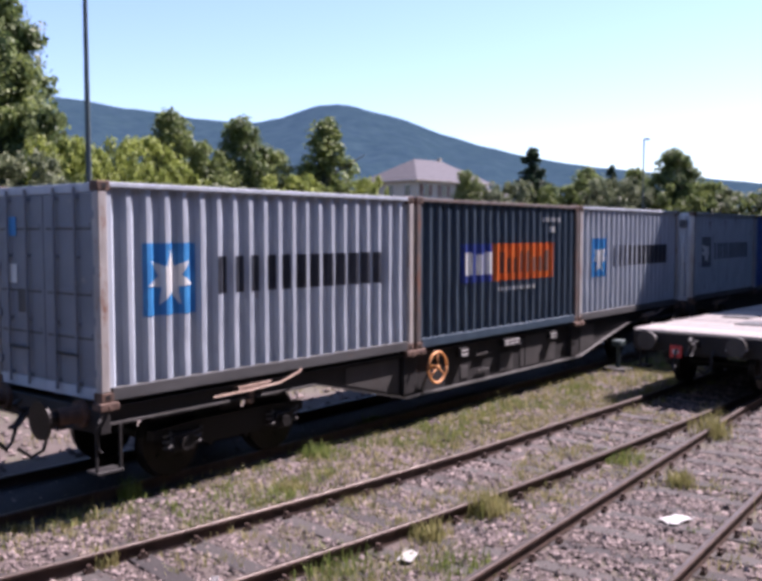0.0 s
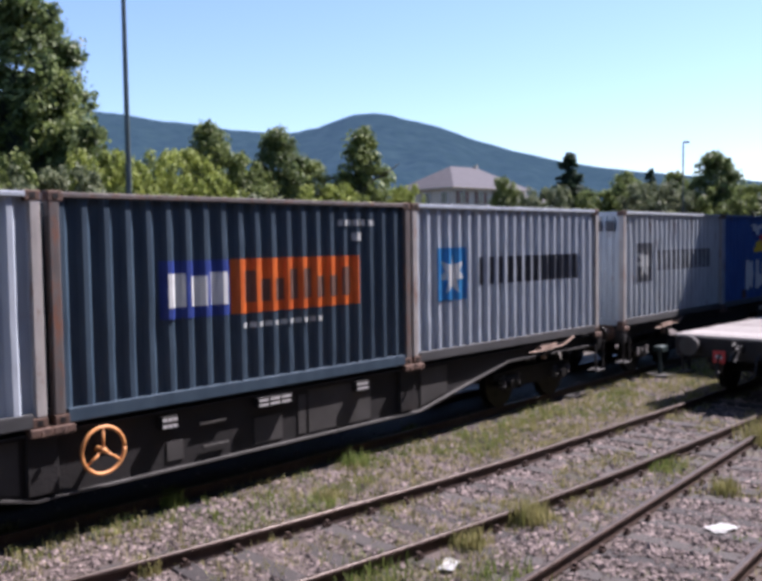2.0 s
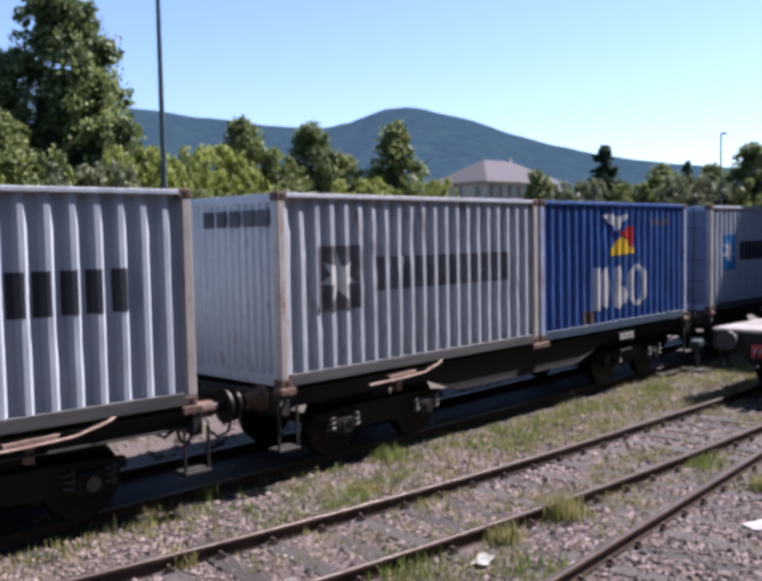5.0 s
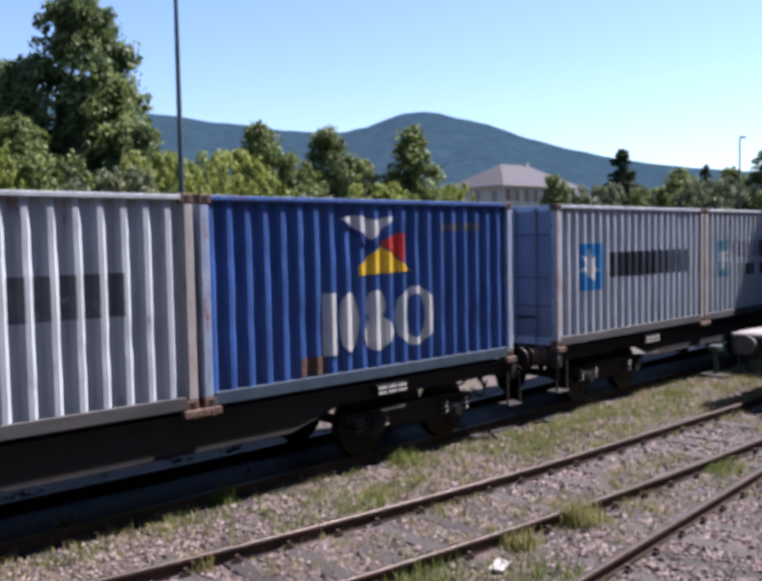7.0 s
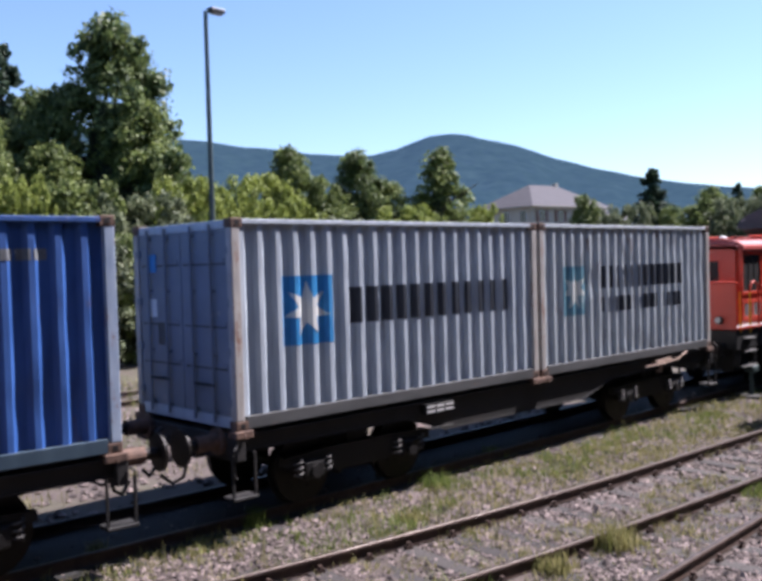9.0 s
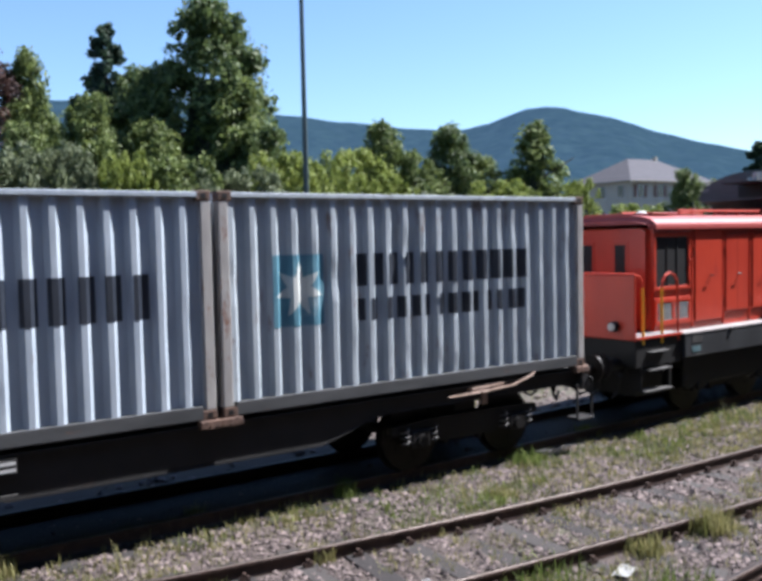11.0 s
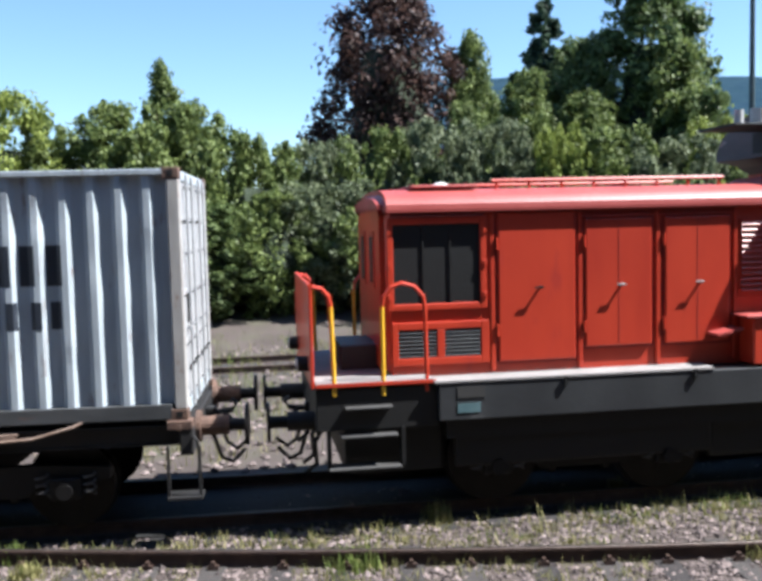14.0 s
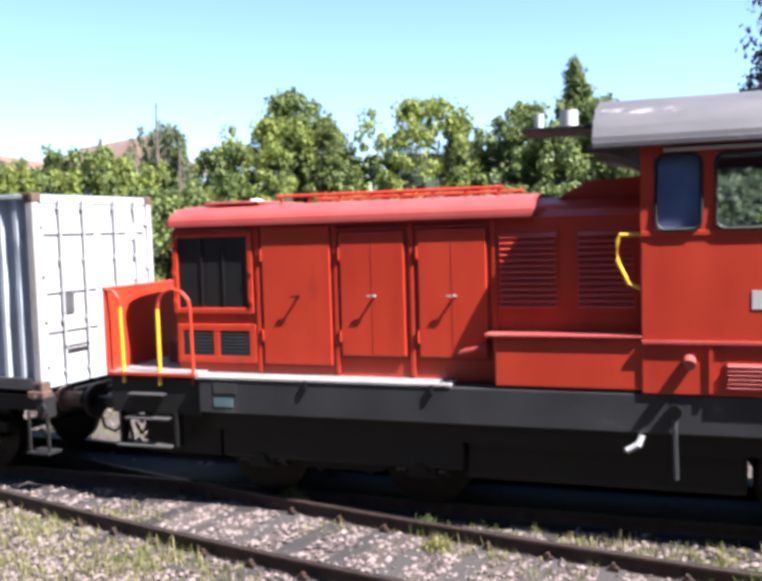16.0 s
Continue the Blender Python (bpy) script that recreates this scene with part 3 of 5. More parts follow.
def square_and_word(dx=0.0, sq="sky_blue", star_paint="pale", ink="ink", x1=5.28):
    """Blue square with a pale star shape, then six dark signs."""
    return [patch(0.64 + dx, 1.46 + dx, 0.97, 1.86, sq, "blue painted square")] + star(1.05 + dx, 1.42, 0.37, star_paint, "pale star point") + bars(1.75 + dx, x1, 1.19, 1.68, 6, ink)


container(0, 0.0, "pale grey corrugated container with blue square and dark lettering", "grey_paint", "post", square_and_word(), "left", seed=1)
m2 = [patch(1.42, 2.50, 1.06, 1.78, "deep_blue", "deep blue painted panel"), patch(2.50, 4.88, 1.06, 1.78, "orange", "orange painted panel")]
m2 += [(n, corrugated(a, b, z0, z1, -1, 0.006), mt, "plain painted bar") for n, a, b, z0, z1, mt in (("mark", 1.52, 1.78, 1.20, 1.62, "pale"), ("mark", 1.86, 2.10, 1.20, 1.58, "pale"), ("mark", 2.17, 2.43, 1.20, 1.62, "pale"))]
m2 += [("mark", corrugated(2.72 + 0.26 * i, 2.90 + 0.26 * i, 1.20, 1.62 if i in (0, 3, 4, 7) else 1.50, -1, 0.006), "shutter", "plain painted bar") for i in range(8)]
m2 += bars(2.65, 4.15, 0.86, 0.93, 11, "faded_pale", gap=0.3, split=False) + bars(4.48, 5.3, 2.22, 2.31, 8, "faded_pale", gap=0.3, split=False) + [patch(4.78, 4.95, 2.0, 2.12, "faded_pale", "plain painted bar")]
container(0, 6.14, "dark teal corrugated container with an orange panel", "navy_paint", "post_dark", m2, None, seed=2, rail="navy_paint")
container(0, 12.24, "pale grey corrugated container with blue square and dark lettering", "grey_paint", "post", square_and_word(0.03), None, seed=3)
end_bars = []
for i in range(5):
    end_bars.append(("mark", boxed(0.004, 0.010, -1.0 + 0.30 * i, -0.78 + 0.30 * i, 2.14, 2.36), "ink", "plain painted bar"))
container(1, 19.53, "battered grey container with faded square and lettering", "grey_worn", "post", square_and_word(0.08, "faded_ink", "faded_pale", "faded_ink", 5.2) + end_bars, None, dents=0.3, seed=4)
flag = [("mark", corrugated(2.30, 3.30, lambda x: 2.32 - 0.35 * (1 - abs(x - 2.8) / 0.5) - 0.02, lambda x: 2.32 + 0.03 * math.sin(8 * x), -1, 0.004, extra=(2.8,)), "pale", "white painted triangle"),
        ("mark", corrugated(2.60, 3.70, lambda x: 1.50 + 0.03 * (x - 2.6), lambda x: 1.52 + 0.40 * (1 - abs(x - 3.05) / 0.65), -1, 0.004, extra=(3.05,)), "yellow_mark", "yellow painted triangle"),
        ("mark", corrugated(3.05, 3.50, lambda x: 1.95 - 0.28 * (x - 3.05) / 0.45, lambda x: 1.95 + 0.25 * (x - 3.05) / 0.45 - 0.55 * max(0, x - 3.3), -1, 0.005), "red_mark", "red painted triangle"),
        ("mark", corrugated(2.36, 3.02, lambda x: 2.25 - 0.62 * (x - 2.36) / 0.66 if x < 2.7 else 1.93 - 0.25 * (3.02 - x), lambda x: 2.26 - 0.33 * (x - 2.36) / 0.66, -1, 0.005), "deep_blue", "blue painted triangle")]
def oval(xc, zc, a, b, hole=0.0, label="white painted oval"):
    """An oval, or a ring of two halves when a hole is given (its size as a share of the oval's)."""
    rim = lambda x, k: k * b * math.sqrt(max(0.0, 1 - ((x - xc) / (a * (0.72 * k if k < 1 else 1))) ** 2)) if k else 0.0
    xs = [xc + a * q / 8 for q in range(-8, 9)] + [xc + a * 0.72 * hole * q / 6 for q in range(-6, 7)]
    return [("mark", corrugated(xc - a, xc + a, lambda x: zc + rim(x, hole), lambda x: zc + rim(x, 1) + 0.001, -1, 0.004, extra=xs), "pale", label),
            ("mark", corrugated(xc - a, xc + a, lambda x: zc - rim(x, 1) - 0.001, lambda x: zc - rim(x, hole), -1, 0.0045, extra=xs), "pale", label)]


word = [("mark", corrugated(1.94, 2.16, 0.42, 1.28, -1, 0.004), "pale", "plain painted bar")] + oval(2.42, 0.86, 0.18, 0.42)
word += oval(2.94, 1.06, 0.20, 0.22) + oval(2.96, 0.66, 0.29, 0.25) + oval(3.74, 0.86, 0.43, 0.44, 0.74, "white painted ring")
word += [("mark", corrugated(1.52, 1.98, 0.19, 0.44, -1, 0.003), "casting", "rust patch")]
container(1, 25.67, "blue corrugated container with coloured flag shapes and white ovals", "blue_paint", "post_blue", flag + word + bars(4.3, 5.35, 2.12, 2.24, 6, "faded_ink", split=False), None, dents=0.22, seed=5, rail="navy_paint")
container(2, 33.11, "pale grey corrugated container with blue square and dark lettering", "grey_paint", "post", square_and_word(0.13, x1=5.38), "left", seed=6)
m7 = [patch(0.69, 1.42, 0.98, 1.84, "faded_blue", "faded teal painted square"), *star(1.06, 1.42, 0.35, "faded_pale", "faded star point")]
m7 += bars(1.85, 4.90, 1.42, 1.83, 6, "ink") + bars(1.85, 4.90, 0.98, 1.26, 7, "ink", gap=0.3)
container(2, 39.25, "scuffed grey container with faded square and two rows of lettering", "grey_worn", "post", m7, "right", "door_white", dents=0.32, seed=7)


# wagons
def disc_wheel(bm, y, r):
    s = 1 if y > 0 else -1
    rod(bm, (0, y - 0.067 * s, 0), (0, y + 0.067 * s, 0), r, 28)
    rod(bm, (0, y - 0.075 * s, 0), (0, y - 0.067 * s, 0), r + 0.028, 28)
    rod(bm, (0, y + 0.067 * s, 0), (0, y + 0.10 * s, 0), 0.11, 14)
    for k in range(5):
        a = 2 * math.pi * k / 5
        rod(bm, (0.27 * math.cos(a), y + 0.05 * s, 0.27 * math.sin(a)), (0.27 * math.cos(a), y + 0.08 * s, 0.27 * math.sin(a)), 0.035, 8)


def bogie(parent, x, base=1.8, r=0.46):
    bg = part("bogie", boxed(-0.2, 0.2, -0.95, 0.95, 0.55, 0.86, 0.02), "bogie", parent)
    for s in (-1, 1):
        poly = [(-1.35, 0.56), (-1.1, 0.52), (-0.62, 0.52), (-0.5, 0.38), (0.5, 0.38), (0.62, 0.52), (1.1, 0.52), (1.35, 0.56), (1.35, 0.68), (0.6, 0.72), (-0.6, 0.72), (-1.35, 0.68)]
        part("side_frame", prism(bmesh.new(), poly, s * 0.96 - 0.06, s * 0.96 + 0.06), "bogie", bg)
    bg.matrix_basis = pose(x, 0, 0)
    for a in (-base / 2, base / 2):
        w = bmesh.new()
        for y in (-0.76, 0.76):
            disc_wheel(w, y, r)
        rod(w, (0, -0.98, 0), (0, 0.98, 0), 0.08, 12)
        ws = part("wheelset", w, "wheel", bg, "worn steel wheels on an axle")
        ws.matrix_basis = pose(a, 0, r)
        rollers.append((ws, a, r))
        for y in (-0.99, 0.99):
            ab = boxed(a - 0.17, a + 0.17, y - 0.10, y + 0.10, 0.36, 0.60, 0.03)
            rod(ab, (a, y - 0.10, 0.46), (a, y - 0.15, 0.46), 0.085, 14)
            rod(ab, (a, y + 0.10, 0.46), (a, y + 0.15, 0.46), 0.085, 14)
            part("axle_box", ab, "bogie", bg, "axle box in shade-dark steel")
            for e in (-0.24, 0.24):
                sp = bmesh.new()
                tube(sp, [(a + e + 0.06 * math.cos(q), y + 0.06 * math.sin(q) + (0.05 if y > 0 else -0.05), 0.40 + 0.012 * q) for q in [0.5 * i for i in range(40)]], 0.013, 5)
                part("spring", sp, "worn_spring", bg, "coil spring with worn grey paint")
    for y in (-0.85, 0.85):
        for x in (-0.36, 0.28):
            part("brake_block", boxed(x, x + 0.08, y - 0.06, y + 0.06, 0.30, 0.62, 0.01), "bogie", bg)
    return bg


def buffer(parent, x, y, sgn, long=0.42, material="wagon", head="wheel"):
    b = rod(bmesh.new(), (x, y, 1.04), (x + sgn * long * 0.62, y, 1.04), 0.105, 16)
    rod(b, (x, y, 1.04), (x + sgn * 0.05, y, 1.04), 0.17, 16)
    bf = part("buffer", b, material, parent)
    h = rod(bmesh.new(), (x + sgn * long * 0.62, y, 1.04), (x + sgn * (long - 0.03), y, 1.04), 0.07, 14)
    rod(h, (x + sgn * (long - 0.035), y, 1.04), (x + sgn * long, y, 1.04), 0.225, 24)
    part("buffer_head", h, head, bf, "greased round buffer plate")


def lever_plate(parent, x, z=1.04):
    """Sunlit bracket and bent pull rod above a bogie."""
    b = prism(bmesh.new(), [(x - 0.30, z), (x + 0.28, z + 0.03), (x + 0.30, z + 0.07), (x - 0.30, z + 0.05)], -1.24, -0.98)
    p = part("brake_bracket", b, "brown_steel", parent, "rusty brake bracket catching the sun")
    part("pull_rod", tube(bmesh.new(), [(x - 0.75, -1.25, z - 0.02), (x - 0.1, -1.26, z - 0.01), (x + 0.45, -1.26, z + 0.02), (x + 0.85, -1.24, z + 0.12), (x + 0.95, -1.2, z + 0.16)], 0.016, 6), "brown_steel", p)
    part("hanger", boxed(x - 0.05, x + 0.05, -1.16, -1.06, z - 0.22, z + 0.01, 0.01), "brown_steel", p)


def hose_and_hook(parent, x, sgn, z=1.0):
    b = boxed(x, x + sgn * 0.12, -0.07, 0.07, z - 0.07, z + 0.07, 0.02) if sgn > 0 else boxed(x - 0.12, x, -0.07, 0.07, z - 0.07, z + 0.07, 0.02)
    tube(b, [(x + sgn * 0.10, 0, z), (x + sgn * 0.30, 0, z + 0.02), (x + sgn * 0.36, 0, z + 0.10), (x + sgn * 0.28, 0, z + 0.14)], 0.035, 8)
    for y in (-0.05, 0.05):
        tube(b, [(x + sgn * 0.2, y, z), (x + sgn * 0.34, y, z - 0.16), (x + sgn * 0.42, y, z - 0.2)], 0.022, 6)
    part("draw_hook", b, "wagon", parent)
    for y in (-0.35, 0.38):
        part("brake_hose", tube(bmesh.new(), [(x, y, z - 0.1), (x + sgn * 0.12, y, z - 0.2), (x + sgn * 0.2, y, z - 0.45), (x + sgn * 0.32, y * 0.8, z - 0.52), (x + sgn * 0.45, y * 0.6, z - 0.4)], 0.024, 8), "black", parent, "black rubber brake hose")


def container_wagon(k, length, corners, label, deep, edge="wagon"):
    """Flat wagon: fish-bellied side sills between headstocks, with spigots under the container corners. deep: (x, z) line of the lower edge."""
    mid = sum(BOGIES[k]) / 2
    w = thing("container_wagon", label, "wagon", group="wagons of the train")
    a, b = corners[0] - 0.06 - mid, corners[-1] + 0.06 - mid
    for y in (-1, 1):
        poly = [(a, 1.10), (a, 0.93)] + [(x - mid, z) for x, z in deep] + [(b, 0.93), (b, 1.10)]
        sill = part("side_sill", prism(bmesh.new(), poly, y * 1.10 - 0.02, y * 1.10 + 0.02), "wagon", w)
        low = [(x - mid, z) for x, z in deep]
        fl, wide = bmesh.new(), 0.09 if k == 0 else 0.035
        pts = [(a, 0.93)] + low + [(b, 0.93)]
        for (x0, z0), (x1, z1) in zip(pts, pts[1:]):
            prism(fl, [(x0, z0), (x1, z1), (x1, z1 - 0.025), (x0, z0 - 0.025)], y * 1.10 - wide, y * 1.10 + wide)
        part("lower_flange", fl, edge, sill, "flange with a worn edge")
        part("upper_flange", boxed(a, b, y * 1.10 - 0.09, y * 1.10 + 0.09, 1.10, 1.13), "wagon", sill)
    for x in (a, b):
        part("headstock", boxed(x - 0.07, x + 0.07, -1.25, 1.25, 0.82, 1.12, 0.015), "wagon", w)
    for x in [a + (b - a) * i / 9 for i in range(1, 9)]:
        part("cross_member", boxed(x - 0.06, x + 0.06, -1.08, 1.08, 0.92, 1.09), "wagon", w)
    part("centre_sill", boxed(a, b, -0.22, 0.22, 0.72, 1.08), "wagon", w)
    for u in corners:
        x = u - mid
        for y in (-1, 1):
            s = boxed(x - 0.13, x + 0.13, y * 1.17 - 0.09, y * 1.17 + 0.09, 1.09, 1.182, 0.01)
            rod(s, (x, y * 1.27, 1.12), (x, y * 1.29, 1.12), 0.03, 8)
            part("container_spigot", s, "casting", w, "rusty spigot plate")
    for i, x in enumerate(BOGIES[k]):
        bogie(w, x - mid)
        if (k, i) not in ((1, 1), (2, 0)):
            lever_plate(w, x - mid + 0.2)
    for sg, x in ((-1, a - 0.07), (1, b + 0.07)):
        for y in (-0.875, 0.875):
            buffer(w, x, y, sg, 0.55, "casting", "wheel")
        hose_and_hook(w, x, sg)
        st = boxed(x - sg * 0.1 - 0.18, x - sg * 0.1 + 0.18, -1.30, -1.05, 0.36, 0.40, 0.01)
        for e in (-0.16, 0.16):
            box(st, x - sg * 0.1 + e - 0.015, x - sg * 0.1 + e + 0.015, -1.27, -1.24, 0.40, 0.92)
        part("shunter_step", st, "wagon", w, "rusty step with two hangers")
        part("handrail", tube(bmesh.new(), [(x, -1.26, 0.62), (x + sg * 0.05, -1.28, 0.66), (x + sg * 0.05, -1.28, 0.98), (x, -1.26, 1.02)], 0.015, 6), "wagon", w)
    return w, mid


def plate_with_bars(parent, x0, x1, z0, z1, rows=2, y=-1.225):
    p = part("lettering_plate", boxed(x0, x1, y - 0.006, -1.10, z0, z1), "wagon", parent)
    h = (z1 - z0) / rows
    for r in range(rows):
        n = 3
        for i in range(n):
            a = x0 + (x1 - x0) * (i + 0.08) / n
            part("mark", boxed(a, a + (x1 - x0) * 0.82 / n, y - 0.010, y - 0.006, z0 + h * (r + 0.25), z0 + h * (r + 0.72)), "white", p, "plain white painted bar")


wagon, mid = container_wagon(0, 18.27, (0.09, 5.97, 6.23, 12.12, 12.33, 18.21), "long grimy container wagon with a deep fish-bellied side sill",
                             ((3.7, 0.92), (5.9, 0.39), (12.45, 0.39), (15.0, 0.93)), "wagon_panel")
for x0, x1, z0, z1 in ((4.2, 5.7, 0.55, 1.06), (10.0, 11.3, 0.44, 1.06), (12.5, 13.2, 0.68, 1.06), (7.62, 7.86, 0.48, 0.72), (9.0, 9.5, 0.45, 0.8), (9.8, 9.95, 0.45, 1.0)):
    if x0 in (4.2, 12.5):
        poly = [(4.4, 0.80), (5.75, 0.47), (5.75, 1.06), (4.4, 1.06)] if x0 == 4.2 else [(12.5, 0.45), (13.2, 0.60), (13.2, 1.06), (12.5, 1.06)]
        part("sill_panel", prism(bmesh.new(), [(x - mid, z) for x, z in poly], -1.132, -1.121), "wagon_panel", wagon, "paler dusty panel")
    else:
        part("sill_panel", boxed(x0 - mid, x1 - mid, -1.132, -1.121, z0, z1), "wagon_panel", wagon, "paler dusty panel")
for u in (5.98, 12.1):
    part("post_bracket", boxed(u - mid - 0.16, u - mid + 0.2, -1.19, -1.12, 0.44, 1.09, 0.01), "wagon", wagon)
ring = tube(bmesh.new(), [(0.27 * math.cos(q), 0, 0.27 * math.sin(q)) for q in [2 * math.pi * i / 28 for i in range(29)]], 0.022, 8)
for q in (90, 215, 325):
    rod(ring, (0, 0, 0), (0.26 * math.cos(radians(q)), 0, 0.26 * math.sin(radians(q))), 0.016, 6)
rod(ring, (0, -0.03, 0), (0, 0.14, 0), 0.035, 10)
hw = part("handbrake_wheel", ring, "ring", wagon, "orange-brown handbrake wheel with three spokes", smooth=True)
hw.matrix_basis = pose(6.68 - mid, -1.27, 0.82)
plate_with_bars(wagon, 9.0 - mid, 9.6 - mid, 0.95, 1.08)
plate_with_bars(wagon, 7.5 - mid, 7.72 - mid, 0.9, 1.06)
plate_with_bars(wagon, 10.9 - mid, 11.15 - mid, 0.92, 1.06)
for x in (8.1, 8.15):
    part("handle_bar", boxed(x - mid, x + 0.4 - mid, -1.17, -1.14, 0.86 - (x - 8.1) * 6, 0.885 - (x - 8.1) * 6), "wagon_panel", wagon)
ride(wagon, 0, Matrix())
for k, c, x in ((1, (19.62, 25.5, 25.76, 31.64), 28.55), (2, (33.2, 39.08, 39.34, 45.22), 36.4)):
    w, mid = container_wagon(k, 12.2, c, "short grimy container wagon with bent side sills", ((c[0] + 2.9, 0.92), (c[0] + 3.7, 0.66), (c[3] - 4.6, 0.66), (c[3] - 3.7, 0.92)))
    plate_with_bars(w, x - mid, x + 0.6 - mid, 0.94, 1.08)
    part("handle_bar", boxed(x - mid + 0.1, x + 0.6 - mid, -1.2, -1.17, 0.70, 0.72), "wagon_panel", w)
    ride(w, k, Matrix())


# ---- locomotive ----
def locomotive():
    k = 3
    mid = sum(BOGIES[k]) / 2
    U = lambda u: u - mid
    lo = thing("diesel_locomotive", "red diesel shunting locomotive with dark grey frame", "locomotive")
    HY = 0.97
    # underframe
    part("main_frame", boxed(U(47.5), U(57.6), -1.29, 1.29, 1.04, 1.44, 0.012), "frame_grey", lo, "dark grey painted frame")
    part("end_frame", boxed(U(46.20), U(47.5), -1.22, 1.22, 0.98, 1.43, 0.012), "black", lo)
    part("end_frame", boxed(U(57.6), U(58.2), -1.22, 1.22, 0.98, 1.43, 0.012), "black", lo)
    # black block added to fill the dark space below the end platform
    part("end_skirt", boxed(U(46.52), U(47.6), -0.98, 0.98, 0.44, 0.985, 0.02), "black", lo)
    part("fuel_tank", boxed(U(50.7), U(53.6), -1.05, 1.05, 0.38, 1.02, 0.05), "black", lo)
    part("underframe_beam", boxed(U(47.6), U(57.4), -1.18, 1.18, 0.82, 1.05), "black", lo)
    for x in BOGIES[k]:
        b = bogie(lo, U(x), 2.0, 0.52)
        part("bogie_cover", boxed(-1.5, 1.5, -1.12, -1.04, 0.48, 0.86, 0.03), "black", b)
    part("walkway", boxed(U(47.45), U(50.62), -1.30, -HY, 1.442, 1.475, 0.006), "walkway", lo, "worn pale chequer-plate walkway")
    part("walkway", boxed(U(46.20), U(47.45), -1.24, 1.24, 1.46, 1.50, 0.006), "walkway", lo, "worn pale chequer-plate walkway")
    part("walkway_edge", boxed(U(46.20), U(47.48), -1.258, -1.24, 1.455, 1.49), "red", lo)
    part("walkway", boxed(U(47.45), U(57.4), HY, 1.30, 1.442, 1.475, 0.006), "walkway", lo)
    for z, x0, x1 in ((1.22, 46.5, 47.0), (0.92, 46.45, 47.05), (0.58, 46.32, 47.08)):
        part("step", boxed(U(x0), U(x1), -1.33, -1.12, z, z + 0.022, 0.005), "wagon_panel", lo, "worn steel step")
    for x in (46.33, 47.12):
        part("step_hanger", boxed(U(x) - 0.02, U(x) + 0.02, -1.24, -1.1, 0.58, 1.0), "black", lo)
    # hood
    prof = [(-HY, 1.45), (-HY, 3.25), (-0.93, 3.32), (-0.80, 3.38), (-0.55, 3.46), (0.55, 3.46), (0.80, 3.38), (0.93, 3.32), (HY, 3.25), (HY, 1.45)]
    b = prism(bmesh.new(), prof, U(46.96), U(52.62), "x")
    bmesh.ops.bevel(b, geom=[e for e in b.edges if all(v.co.x < U(46.97) for v in e.verts)], offset=0.10, segments=3, affect="EDGES")
    part("hood", b, "red", lo)
    rp = [(-1.052, 3.26)] + [(1.052 * (-1 if q > 90 else 1) * abs(math.cos(radians(q))) ** 0.62, 3.29 + 0.235 * math.sin(radians(q)) ** 0.8) for q in range(180, -1, -9)] + [(1.052, 3.26)]
    b = prism(bmesh.new(), rp, U(46.93), U(51.58), "x")
    bmesh.ops.bevel(b, geom=[e for e in b.edges if all(v.co.x < U(46.94) for v in e.verts) or all(v.co.x > U(51.57) for v in e.verts)], offset=0.09, segments=3, affect="EDGES")
    part("hood_roof", b, "red_roof", lo, "sun-faded red roof with rounded shoulders")
    rl = tube(bmesh.new(), [(U(48.3), -0.62, 3.60), (U(51.1), -0.62, 3.60)], 0.022, 6)
    for i in range(8):
        x = U(48.35 + 0.385 * i)
        rod(rl, (x, -0.62, 3.48), (x, -0.62, 3.60), 0.016, 6)
    part("roof_rail", rl, "red", lo)
    rl = tube(bmesh.new(), [(U(48.3), 0.62, 3.60), (U(51.1), 0.62, 3.60)], 0.022, 6)
    part("roof_rail", rl, "red", lo)
    v = bmesh.new()
    bmesh.ops.create_uvsphere(v, u_segments=16, v_segments=8, radius=0.13, matrix=pose(U(47.8), -0.2, 3.52) @ Matrix.Diagonal((1, 1, 0.7, 1)))
    part("roof_dome", v, "white", lo, "small white dome on the roof", smooth=True)
    part("roof_hatch", boxed(U(47.35), U(48.1), -0.75, 0.75, 3.52, 3.56, 0.015), "red_roof", lo)
    # radiator end
    fr = boxed(U(47.02), U(47.09), -HY - 0.03, -HY, 2.20, 3.20, 0.01)
    box(fr, U(48.05), U(48.12), -HY - 0.03, -HY, 2.20, 3.20, 0.01)
    box(fr, U(47.09), U(48.05), -HY - 0.03, -HY, 2.20, 2.27, 0.01)
    box(fr, U(47.09), U(48.05), -HY - 0.03, -HY, 3.13, 3.20, 0.01)
    g = part("radiator_grille", fr, "red", lo)
    part("grille_mesh", boxed(U(47.09), U(48.05), -HY - 0.006, -HY - 0.001, 2.27, 3.13), "black", g, "black radiator mesh")
    for x in (47.42, 47.72):
        part("mesh_bar", boxed(U(x) - 0.010, U(x) + 0.010, -HY - 0.020, -HY - 0.006, 2.27, 3.13), "black", g)
    part("grille_lip", boxed(U(47.05), U(48.09), -HY - 0.06, -HY, 3.205, 3.225, 0.005), "red_roof", g, "sunlit drip strip")
    for x in (47.04, 48.10):
        for z in (2.35, 2.7, 3.05):
            part("latch", boxed(U(x) - 0.02, U(x) + 0.02, -HY - 0.045, -HY - 0.028, z - 0.03, z + 0.03, 0.006), "red", g)
